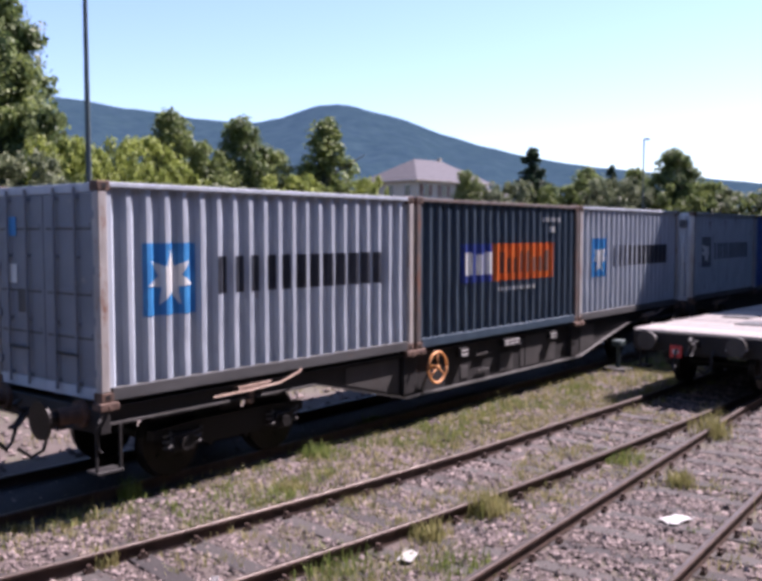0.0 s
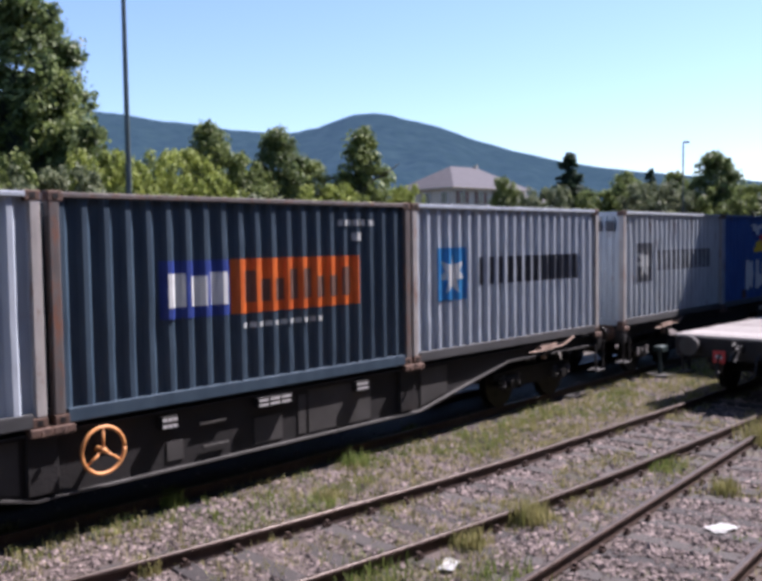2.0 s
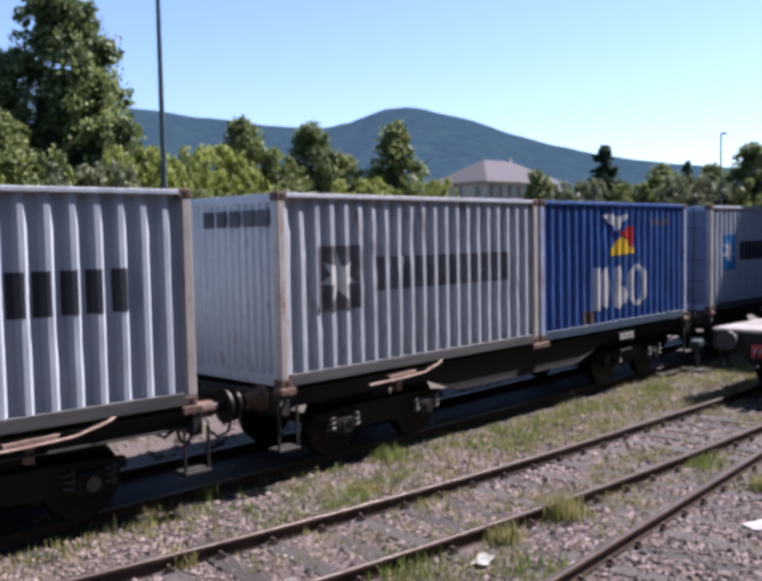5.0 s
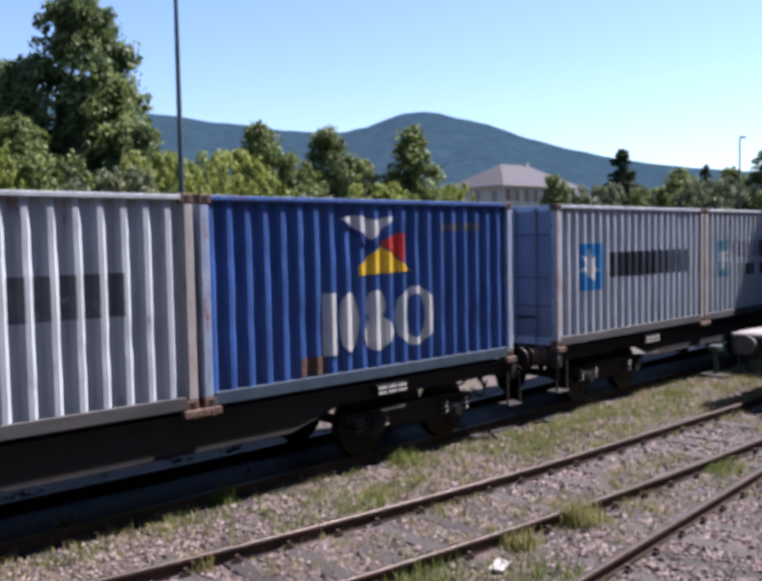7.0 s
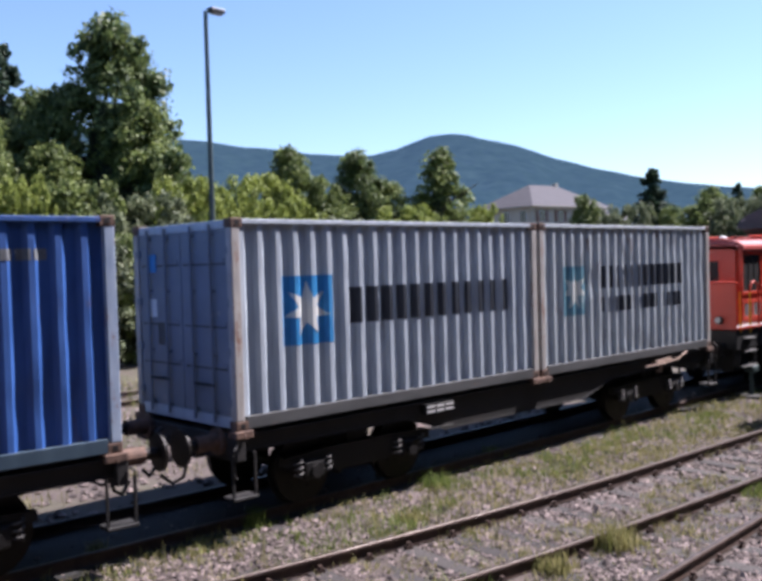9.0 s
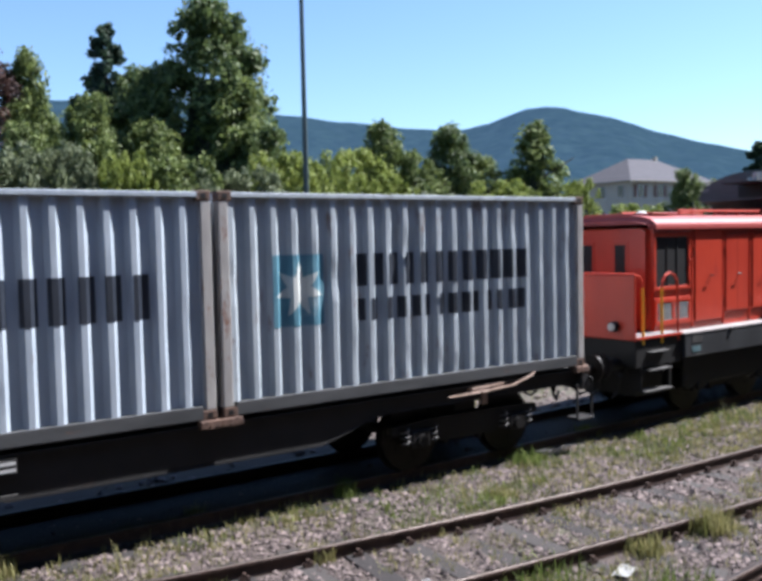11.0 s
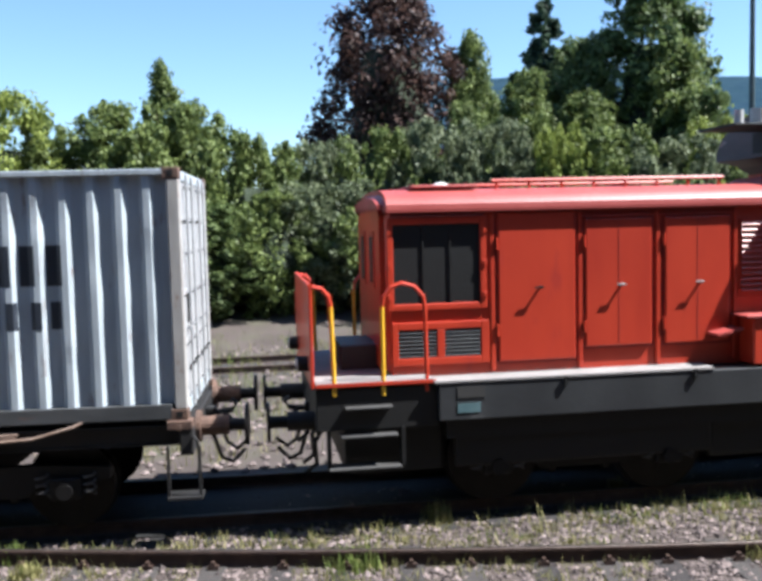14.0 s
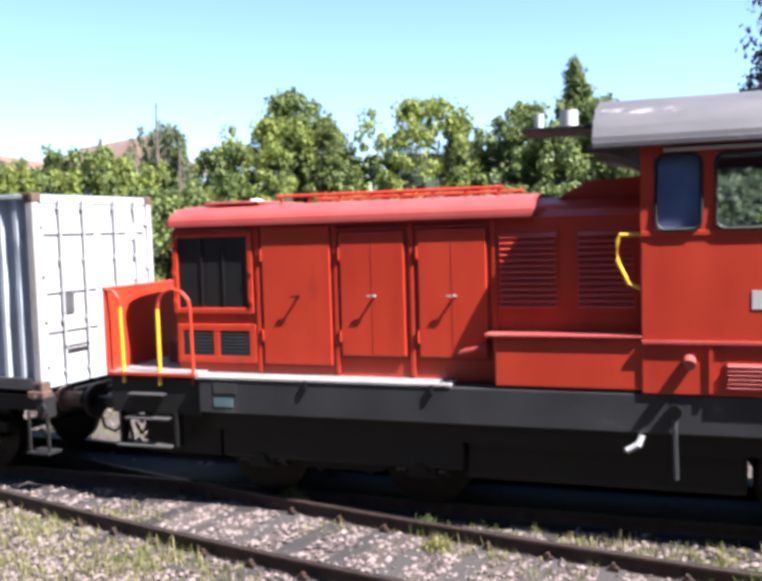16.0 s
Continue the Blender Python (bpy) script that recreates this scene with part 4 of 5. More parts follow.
    fr = boxed(U(47.06), U(47.13), -HY - 0.03, -HY, 1.60, 2.07, 0.008)
    box(fr, U(48.05), U(48.14), -HY - 0.03, -HY, 1.60, 2.07, 0.008)
    box(fr, U(47.56), U(47.64), -HY - 0.03, -HY, 1.68, 1.99, 0.006)
    box(fr, U(47.13), U(48.05), -HY - 0.03, -HY, 1.60, 1.68, 0.008)
    box(fr, U(47.13), U(48.05), -HY - 0.03, -HY, 1.99, 2.07, 0.008)
    g = part("vent_frame", fr, "red", lo)
    for x0, x1 in ((47.13, 47.56), (47.64, 48.05)):
        part("vent_recess", boxed(U(x0), U(x1), -HY - 0.005, -HY - 0.001, 1.68, 1.99), "black", g)
        for i in range(7):
            z = 1.705 + 0.042 * i
            part("slat", prism(bmesh.new(), [(-HY - 0.004, z), (-HY - 0.026, z - 0.014), (-HY - 0.026, z - 0.006), (-HY - 0.004, z + 0.012)], U(x0), U(x1), "x"), "frame_grey", g)
    # windows and lamps in the hood's end
    for y in (-0.36, 0.36):
        wf = part("end_window", boxed(U(46.945), U(46.958), y - 0.16, y + 0.16, 2.42, 3.06, 0.004), "red", lo)
        part("pane", boxed(U(46.938), U(46.944), y - 0.11, y + 0.11, 2.48, 3.0), "black", wf, "dark end window")
    # doors in the hood's side
    for i, (x0, x1, z0) in enumerate(((48.25, 49.13, 1.60), (49.25, 50.03, 1.72), (50.19, 50.97, 1.72))):
        top = 3.24 if i == 0 else 3.15
        # thin darker plate behind the door stands in for the shade of its gap
        part("door_recess", boxed(U(x0) - 0.035, U(x1) + 0.035, -HY - 0.006, -HY, z0 - 0.03, top + 0.02), "red_gap_shade", lo)
        d = part("hood_door", boxed(U(x0), U(x1), -HY - 0.038, -HY, z0, top, 0.014), "red", lo)
        part("drip_strip", boxed(U(x0) - 0.03, U(x1) + 0.03, -HY - 0.062, -HY, top + 0.022, top + 0.036, 0.004), "red", d)
        xm = (U(x0) + U(x1)) / 2 + 0.03
        h = boxed(xm - 0.08, xm + 0.03, -HY - 0.100, -HY - 0.085, 2.40, 2.42, 0.005)
        rod(h, (xm, -HY - 0.092, 2.41), (xm, -HY - 0.03, 2.41), 0.016, 10)
        part("door_handle", h, "wheel" if i == 0 else "walkway", d, "bright steel lever handle")
        for z in (1.95, 2.9):
            part("hinge", rod(bmesh.new(), (U(x0) - 0.012, -HY - 0.03, z - 0.07), (U(x0) - 0.012, -HY - 0.03, z + 0.07), 0.018, 8), "red", d)
        if i:
            part("centre_seam", boxed(xm - 0.035, xm - 0.028, -HY - 0.0405, -HY - 0.037, z0 + 0.03, top - 0.03), "red_gap_shade", d)
    for x in (48.185, 49.19, 50.11, 51.05):
        part("hood_rib", boxed(U(x) - 0.025, U(x) + 0.025, -HY - 0.028, -HY, 1.5, 3.23, 0.008), "red", lo)
    for x0, x1 in ((51.09, 51.75), (51.92, 52.55)):
        lv = part("louvre_frame", boxed(U(x0), U(x1), -HY - 0.012, -HY, 2.20, 3.12, 0.004), "red", lo)
        for i in range(13):
            z = 2.28 + 0.063 * i
            part("slat", prism(bmesh.new(), [(-HY - 0.010, z + 0.035), (-HY - 0.045, z - 0.006), (-HY - 0.045, z + 0.004), (-HY - 0.010, z + 0.048)], U(x0) + 0.03, U(x1) - 0.03, "x"), "red", lv)
    # box beside the hood, with its step
    part("side_box", boxed(U(51.1), U(52.9), -1.29, -HY, 1.47, 2.0, 0.02), "red", lo)
    part("side_box_lid", boxed(U(51.0), U(52.6), -1.32, -HY, 2.0, 2.03, 0.008), "red_roof", lo, "faded red lid")
    part("side_step", prism(bmesh.new(), [(U(50.7), 1.80), (U(51.0), 1.86), (U(51.0), 1.89), (U(50.7), 1.83)], -1.25, -HY), "red_roof", lo)
    # end plate and rails
    part("end_plate", boxed(U(46.15), U(46.19), -1.24, 1.24, 1.44, 2.50, 0.012), "red", lo)
    part("end_plate_rail", tube(bmesh.new(), [(U(46.17), -1.24, 2.52), (U(46.17), 1.24, 2.52)], 0.026, 8), "red", lo)
    for y, z in ((-0.86, 1.66), (0.86, 1.66)):
        hl = rod(bmesh.new(), (U(46.04), y, z), (U(46.15), y, z), 0.085, 20)
        lamp = part("headlight", hl, "black", lo)
        part("lens", rod(bmesh.new(), (U(46.02), y, z), (U(46.04), y, z), 0.065, 20), "white", lamp, "pale round lamp glass")
    for y in (-1.22, 1.22):
        part("handrail", tube(bmesh.new(), [(U(46.19), y, 2.51), (U(46.29), y, 2.49), (U(46.36), y, 2.41), (U(46.38), y, 2.30)], 0.024, 8), "red", lo)
        part("handrail", tube(bmesh.new(), [(U(46.38), y, 2.30), (U(46.39), y, 1.9), (U(46.40), y, 1.36)], 0.024, 8), "yellow", lo, "yellow grab rail")
        arch = [(U(46.92), y, 2.26), (U(46.94), y, 2.38), (U(47.02), y, 2.48), (U(47.14), y, 2.52), (U(47.27), y, 2.48), (U(47.36), y, 2.38), (U(47.38), y, 2.26), (U(47.39), y, 1.36)]
        part("handrail", tube(bmesh.new(), arch, 0.022, 8), "red", lo)
        part("handrail", tube(bmesh.new(), [(U(46.92), y, 2.28), (U(46.92), y, 1.34)], 0.024, 8), "yellow", lo, "yellow grab rail")
    part("end_cabinet", boxed(U(46.55), U(47.0), -0.45, 0.45, 1.5, 1.78, 0.02), "frame_grey", lo)
    # cab
    C = lambda u: U(u) + 0.2
    CY, c0, c1 = 1.31, C(52.40), C(55.2)
    part("cab_front", boxed(c0, c0 + 0.05, -CY + 0.05, CY - 0.05, 1.45, 3.95), "red", lo)
    part("cab_back", boxed(c1 - 0.05, c1, -CY + 0.05, CY - 0.05, 1.45, 3.95), "red", lo)
    for s in (-1, 1):
        y0, y1 = (-CY, -CY + 0.05) if s < 0 else (CY - 0.05, CY)
        sd = boxed(c0, c1, y0, y1, 1.45, 3.08, 0.01)
        side = part("cab_side", sd, "red", lo)
        part("cab_cornice", boxed(c0, c1, y0, y1, 3.80, 3.95), "red", lo)
        for a, bb in ((52.40, 52.545), (52.965, 53.10), (54.0, 54.15), (54.6, 54.75), (55.1, 55.2)):
            part("window_pillar", boxed(C(a), C(bb), y0, y1, 3.08, 3.80), "red", lo)
        for a, bb in ((52.545, 52.965), (53.10, 54.0)):
            yy = y0 - 0.012 if s < 0 else y1
            fm = bmesh.new()
            pts = []
            for cx, cz, q0 in ((C(bb) - 0.09, 3.71, 0), (C(a) + 0.09, 3.71, 90), (C(a) + 0.09, 3.17, 180), (C(bb) - 0.09, 3.17, 270)):
                pts += [(cx + 0.09 * math.cos(radians(q0 + 22.5 * i)), yy + 0.006, cz + 0.09 * math.sin(radians(q0 + 22.5 * i))) for i in range(5)]
            tube(fm, pts + [pts[0]], 0.022, 6)
            win = part("cab_window", fm, "black", side, "window in a black rubber seal")
            pn = part("pane", boxed(C(a), C(bb), y0 + 0.02, y0 + 0.026, 3.08, 3.80), "glass", win)
            pn.visible_shadow = False
            # added blue sheet puts the first window's sky-blue look into colour
            if a < 53:
                part("blind", boxed(C(a), C(bb), y0 + 0.05 if s < 0 else y0 - 0.02, y0 + 0.056 if s < 0 else y0 - 0.014, 3.08, 3.80), "blind", win, "pale blue sheet added behind the pane")
        part("waist_band", boxed(c0, c1, y0 - 0.012 if s < 0 else y1, y0 if s < 0 else y1 + 0.012, 3.02, 3.07, 0.004), "red", side)
        part("lower_band", boxed(c0, c1, y0 - 0.03 if s < 0 else y1, y0 if s < 0 else y1 + 0.03, 1.95, 1.985, 0.004), "red_roof", side)
        for x in (53.05, 53.9):
            part("rib", boxed(C(x) - 0.02, C(x) + 0.02, y0 - 0.02 if s < 0 else y1, y0 if s < 0 else y1 + 0.02, 1.47, 1.95), "red", side)
        part("sun_strip", boxed(C(52.62), C(54.2), y0 - 0.045 if s < 0 else y1, y0 if s < 0 else y1 + 0.045, 3.84, 3.875, 0.006), "white", side, "white rain strip")
    vent = part("vent_frame", boxed(C(53.18), C(53.8), -CY - 0.012, -CY, 1.50, 1.78), "red", lo)
    for i in range(6):
        z = 1.53 + 0.042 * i
        part("slat", prism(bmesh.new(), [(-CY - 0.010, z + 0.02), (-CY - 0.040, z - 0.004), (-CY - 0.040, z + 0.004), (-CY - 0.010, z + 0.03)], C(53.2), C(53.78), "x"), "red_roof", vent)
    part("fuel_filler", rod(bmesh.new(), (C(52.85), -CY, 1.80), (C(52.85), -CY - 0.09, 1.76), 0.06, 12), "red_roof", lo)
    part("mark", boxed(C(53.42), C(53.58), -CY - 0.006, -CY, 2.30, 2.48), "white", lo, "white painted mark")
    part("cab_floor", boxed(c0 + 0.05, c1 - 0.05, -CY + 0.05, CY - 0.05, 1.45, 1.6), "interior", lo)
    part("control_desk", boxed(C(53.7), C(54.5), -0.6, 0.9, 1.6, 3.15, 0.05), "interior", lo)
    arcp = [(1.40 * math.sin(radians(q)), 3.93 + 0.60 * (math.cos(radians(q)) - 0.0) - 0.02) for q in range(-90, 91, 10)]
    rf = prism(bmesh.new(), [(y, z) for y, z in arcp] , C(51.95), C(55.6), "x")
    part("cab_roof", rf, "cab_roof", lo, "dull grey curved roof")
    part("roof_edge", boxed(C(51.95), C(55.6), -1.42, -1.37, 3.90, 3.96, 0.008), "cab_roof", lo)
    visor = bmesh.new()
    pts = [(C(52.40), 3.70), (C(52.25), 3.80), (C(52.08), 3.86), (C(51.9), 3.88), (C(51.9), 3.93), (C(52.40), 3.93)]
    prism(visor, pts, -1.30, 1.30)
    part("cab_visor", visor, "cab_roof", lo)
    pl = part("horn_platform", boxed(C(51.08), C(52.2), -0.55, 0.30, 4.20, 4.235, 0.006), "black", lo, "dark plate carrying the horns")
    for x, r, h, y in ((51.26, 0.055, 0.17, -0.35), (51.58, 0.10, 0.20, -0.25), (51.85, 0.05, 0.12, 0.1)):
        part("horn", rod(bmesh.new(), (C(x), y, 4.235), (C(x), y, 4.235 + h), r, 16), "white", pl, "white capped horn")
    part("platform_strut", boxed(C(51.9), C(52.2), -0.4, 0.4, 3.93, 4.20), "black", pl)
    part("handrail", tube(bmesh.new(), [(c0, -1.25, 3.04), (C(52.2), -1.27, 3.04), (C(52.17), -1.27, 2.98), (C(52.17), -1.27, 2.78), (C(52.28), -1.27, 2.55), (c0, -1.25, 2.50)], 0.022, 8), "yellow", lo, "yellow grab rail")
    # short hood behind the cab
    prof2 = [(y, z if z < 3 else z - 0.25) for y, z in prof]
    part("short_hood", prism(bmesh.new(), prof2, C(55.2), C(57.2), "x"), "red", lo)
    part("exhaust_hood", prism(bmesh.new(), [(C(51.5), 3.45), (C(51.8), 3.62), (C(52.42), 3.66), (C(52.42), 3.42)], -0.62, 0.62), "red", lo)
    # small fittings
    part("lettering_plate", boxed(U(47.7), U(48.0), -1.297, -1.29, 1.28, 1.40), "wagon_panel", lo, "faded plain bars")
    part("lettering_plate", boxed(U(47.7), U(47.95), -1.297, -1.29, 1.12, 1.22), "faded_blue_dull", lo, "faded plain bars")
    part("sand_pipe", tube(bmesh.new(), [(C(52.71), -1.32, 1.32), (C(52.71), -1.34, 1.1), (C(52.72), -1.34, 0.6)], 0.03, 8), "frame_grey", lo)
    part("valve", rod(bmesh.new(), (C(52.71), -1.30, 1.28), (C(52.71), -1.38, 1.28), 0.07, 14), "wheel", lo)
    part("hose_coupling", tube(bmesh.new(), [(C(52.4), -1.3, 1.02), (C(52.36), -1.33, 0.93), (C(52.25), -1.33, 0.86)], 0.035, 8), "white", lo, "white hose end")
    for x in (48.9, 50.4):
        part("bracket", boxed(U(x) - 0.02, U(x) + 0.02, -1.32, -1.29, 1.36, 1.46), "black", lo)
    for sg, x in ((-1, U(46.27)), (1, U(58.2))):
        for y in (-0.875, 0.875):
            buffer(lo, x, y, sg, 0.58, "black", "wheel")
        hose_and_hook(lo, x, sg)
    for y in (-0.9, -0.5, 0.55):
        part("brake_hose", tube(bmesh.new(), [(U(46.3), y, 0.98), (U(46.2), y, 0.8), (U(46.22), y + 0.05, 0.55), (U(46.1), y + 0.1, 0.45)], 0.026, 8), "black", lo)
    ride(lo, k, Matrix())


locomotive()


# ---- parked flat wagon on the siding ----
def flat_wagon():
    p = siding(17.2)
    w = thing("flat_wagon", "parked flat wagon with a bleached plank deck", "wagon", pose(p.x, p.y, 0, 0, 0, -2.6))
    L = 12.4
    for y in (-1, 1):
        part("side_sill", boxed(0, L, y * 1.28 - 0.05, y * 1.28 + 0.05, 0.92, 1.16, 0.012), "wagon", w)
        for i in range(7):
            x = 0.9 + 1.75 * i
            part("stake_pocket", boxed(x - 0.08, x + 0.08, y * 1.36 - 0.04, y * 1.36 + 0.04, 0.96, 1.14, 0.01), "wagon", w)
    part("headstock", boxed(-0.05, 0.12, -1.30, 1.30, 0.80, 1.18, 0.015), "wagon", w)
    part("headstock", boxed(L - 0.12, L + 0.05, -1.30, 1.30, 0.80, 1.18, 0.015), "wagon", w)
    part("centre_sill", boxed(0, L, -0.3, 0.3, 0.75, 1.1), "wagon", w)
    b = boxed(-0.115, 0.115, -1.34, 1.34, -0.02, 0.02, 0.006)
    me = bpy.data.meshes.new("plank")
    b.to_mesh(me)
    b.free()
    me.materials.append(M["deck"])
    for i in range(52):
        shared("plank", me, w, pose(0.12 + 0.238 * i, random.uniform(-0.01, 0.01), 1.20 + random.uniform(-0.006, 0.006), 0, 0, random.uniform(-0.4, 0.4)))
    # thin black plates drawn for the dark patches on the deck
    for x, y in ((2.4, -0.3), (3.9, 0.5), (5.2, -0.2), (7.0, 0.4)):
        part("deck_ring", boxed(x - 0.42, x + 0.42, y - 0.30, y + 0.30, 1.226, 1.246, 0.004), "black", w, "dark patch on the deck")
    for y in (-0.875, 0.875):
        bf = rod(bmesh.new(), (-0.05, y, 1.04), (-0.36, y, 1.04), 0.10, 16)
        bf = part("buffer", bf, "wagon", w)
        part("buffer_head", rod(bmesh.new(), (-0.36, y, 1.04), (-0.41, y, 1.04), 0.19, 24), "wagon_panel", bf, "dull worn buffer plate")
    hose_and_hook(w, -0.05, -1)
    tl = part("tail_plate", boxed(-0.09, -0.06, 0.28, 0.52, 0.70, 0.94, 0.006), "red_mark", w, "red tail plate")
    part("mark", boxed(-0.095, -0.09, 0.34, 0.46, 0.78, 0.86), "pale", tl)
    for x in (0.12, 0.2):
        part("end_handle", tube(bmesh.new(), [(-0.08, -1.1 + x, 0.98), (-0.16, -1.1 + x, 0.94), (-0.16, -0.8 + x, 0.94), (-0.08, -0.8 + x, 0.98)], 0.014, 6), "white", w)
    for x in (2.2, L - 2.2):
        bogie(w, x)
    for y in (-1.2, 1.2):
        st = boxed(0.05, 0.40, y - 0.12, y + 0.12, 0.42, 0.46)
        box(st, 0.05, 0.09, y - 0.02, y + 0.02, 0.44, 0.9)
        box(st, 0.36, 0.40, y - 0.02, y + 0.02, 0.44, 0.9)
        part("shunter_step", st, "wagon", w)


flat_wagon()
del rollers[-4:]


def ground_post(x, y):
    t = thing("ground_post", "short dark post on a round foot beside the track", "post", pose(x, y, GROUND))
    part("foot", rod(bmesh.new(), (0, 0, -0.02), (0, 0, 0.07), 0.36, 20), "black", t)
    part("shaft", rod(bmesh.new(), (0, 0, 0.05), (0, 0, 0.62), 0.05, 12), "pole", t)
    part("cap", boxed(-0.16, 0.16, -0.12, 0.12, 0.60, 0.74, 0.02), "pole", t)


ground_post(20.2, 8.75)


# ---- lamp posts ----
def az(a, d, z=GROUND):
    return Vector((d * math.sin(radians(a)), d * math.cos(radians(a)), z))


def lamp_post(p, top, arm_yaw, label):
    t = thing("street_lamp", label, "lamp", pose(p.x, p.y, p.z, 0, 0, arm_yaw))
    h = top - p.z
    part("base", rod(bmesh.new(), (0, 0, 0), (0, 0, 0.5), 0.14, 14), "pole", t)
    part("shaft", rod(bmesh.new(), (0, 0, 0.4), (0, 0, h), 0.095, 14, 0.06), "pole", t)
    part("arm", tube(bmesh.new(), [(0, 0, h - 0.05), (0.08, 0, h + 0.02), (0.25, 0, h + 0.06)], 0.035, 8), "pole", t)
    b = boxed(0.12, 0.62, -0.13, 0.13, h + 0.02, h + 0.15, 0.03)
    head = part("lamp_head", b, "frame_grey", t, "dark flat lamp head")
    part("diffuser", boxed(0.2, 0.56, -0.09, 0.09, h - 0.01, h + 0.02), "white", head)


lamp_post(az(33.15, 25.5), 10.42, 5, "tall slender green-grey lamp post")
lamp_post(az(67.9, 78), 11.0, -20, "distant slender lamp post")


# ---- trees and bushes ----
def leaf_quads(rng, centres, radii, per, size, flat=1.0, up=0.25):
    n = len(centres) * per
    c = np.repeat(np.array(centres), per, axis=0)
    r = np.repeat(np.array(radii), per)
    d = rng.normal(size=(n, 3))
    d /= np.linalg.norm(d, axis=1)[:, None]
    p = c + d * (r * (0.45 + 0.6 * rng.random(n)))[:, None] * np.array((1, 1, flat))
    nrm = d + rng.normal(size=(n, 3)) * 0.55 + np.array((0, 0, up))
    nrm /= np.linalg.norm(nrm, axis=1)[:, None]
    t = np.cross(nrm, rng.normal(size=(n, 3)))
    t /= np.linalg.norm(t, axis=1)[:, None]
    b = np.cross(nrm, t)
    s = (size * (0.6 + 0.8 * rng.random(n)))[:, None]
    v = np.stack([p - t * s, p + b * s * 0.55, p + t * s, p - b * s * 0.55], axis=1).reshape(-1, 3)
    f = np.arange(4 * n).reshape(-1, 4)
    return v, f


def crown_mesh(rng, shape, height, width, low, clumps, per, size, material, core=0.64):
    """Leaves in clumps inside an envelope; a dark, lumpy core closes the middle and paints in its shade."""
    def env(f):
        if shape == "round":
            return math.sqrt(max(0.0, 1 - (2 * f - 1) ** 2)) * 0.95 + 0.05
        if shape == "ovate":
            return min(1.0, 0.55 + 1.6 * f) * (1 - f) ** 0.62 * 1.12 + 0.02
        if shape == "cone":
            return (1 - f) ** 0.85 + 0.02
        return (0.75 + 0.25 * math.sin(f * 3.1)) * (1 - f ** 5)
    boughs, count = [], 26
    for k in range(count):
        f = min(0.93, (k + 0.5 + 0.6 * rng.normal()) / count * 0.95)
        f = max(0.03, f)
        e = env(f) * width / 2 * (0.55 + 0.3 * rng.random())
        a = 2.4 * k + 0.5 * rng.normal()
        boughs.append((e * math.cos(a), e * math.sin(a), low + f * (height - low), (0.13 + 0.09 * rng.random()) * width * (0.45 + 0.55 * env(f))))
    boughs.append((0.0, 0.0, low + 0.93 * (height - low), 0.08 * width))
    cs, rs = [], []
    for i in range(clumps):
        if i % 4:
            bx, by, bz, br = boughs[rng.integers(len(boughs))]
            d = rng.normal(size=3) + np.array((bx, by, 0.25 * width)) / (0.5 * width)
            d *= br * (0.55 + 0.5 * rng.random()) / np.linalg.norm(d)
            cs.append((bx + d[0], by + d[1], min(height, max(low, bz + d[2] * 1.25))))
            rs.append((0.030 + 0.045 * rng.random()) * (width + height) / 2)
            continue
        f = rng.random() ** 0.9
        e = env(f) * width / 2
        a = 2 * math.pi * rng.random()
        q = (0.5 + 0.38 * rng.random()) if rng.random() < 0.8 else rng.random()
        cs.append((e * q * math.cos(a), e * q * math.sin(a), low + f * (height - low) * (1.0 + 0.03 * rng.normal())))
        rs.append((0.05 + 0.055 * rng.random()) * (width + height) / 2 * (0.75 if f > 0.8 else 1))
    v, f4 = leaf_quads(rng, cs, rs, per, size)
    verts, faces = [tuple(q) for q in v], [tuple(q) for q in f4]
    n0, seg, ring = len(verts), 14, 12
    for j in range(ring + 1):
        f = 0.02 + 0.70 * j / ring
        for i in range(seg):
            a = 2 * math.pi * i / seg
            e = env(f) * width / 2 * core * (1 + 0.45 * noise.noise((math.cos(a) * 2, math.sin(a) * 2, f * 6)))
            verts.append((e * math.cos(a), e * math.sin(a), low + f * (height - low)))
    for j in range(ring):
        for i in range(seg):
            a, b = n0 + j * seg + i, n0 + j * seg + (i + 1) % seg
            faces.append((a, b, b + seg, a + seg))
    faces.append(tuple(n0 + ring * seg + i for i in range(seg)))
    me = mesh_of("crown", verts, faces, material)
    me.materials.append(M["crown_shade"])
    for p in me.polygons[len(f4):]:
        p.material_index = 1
    return me


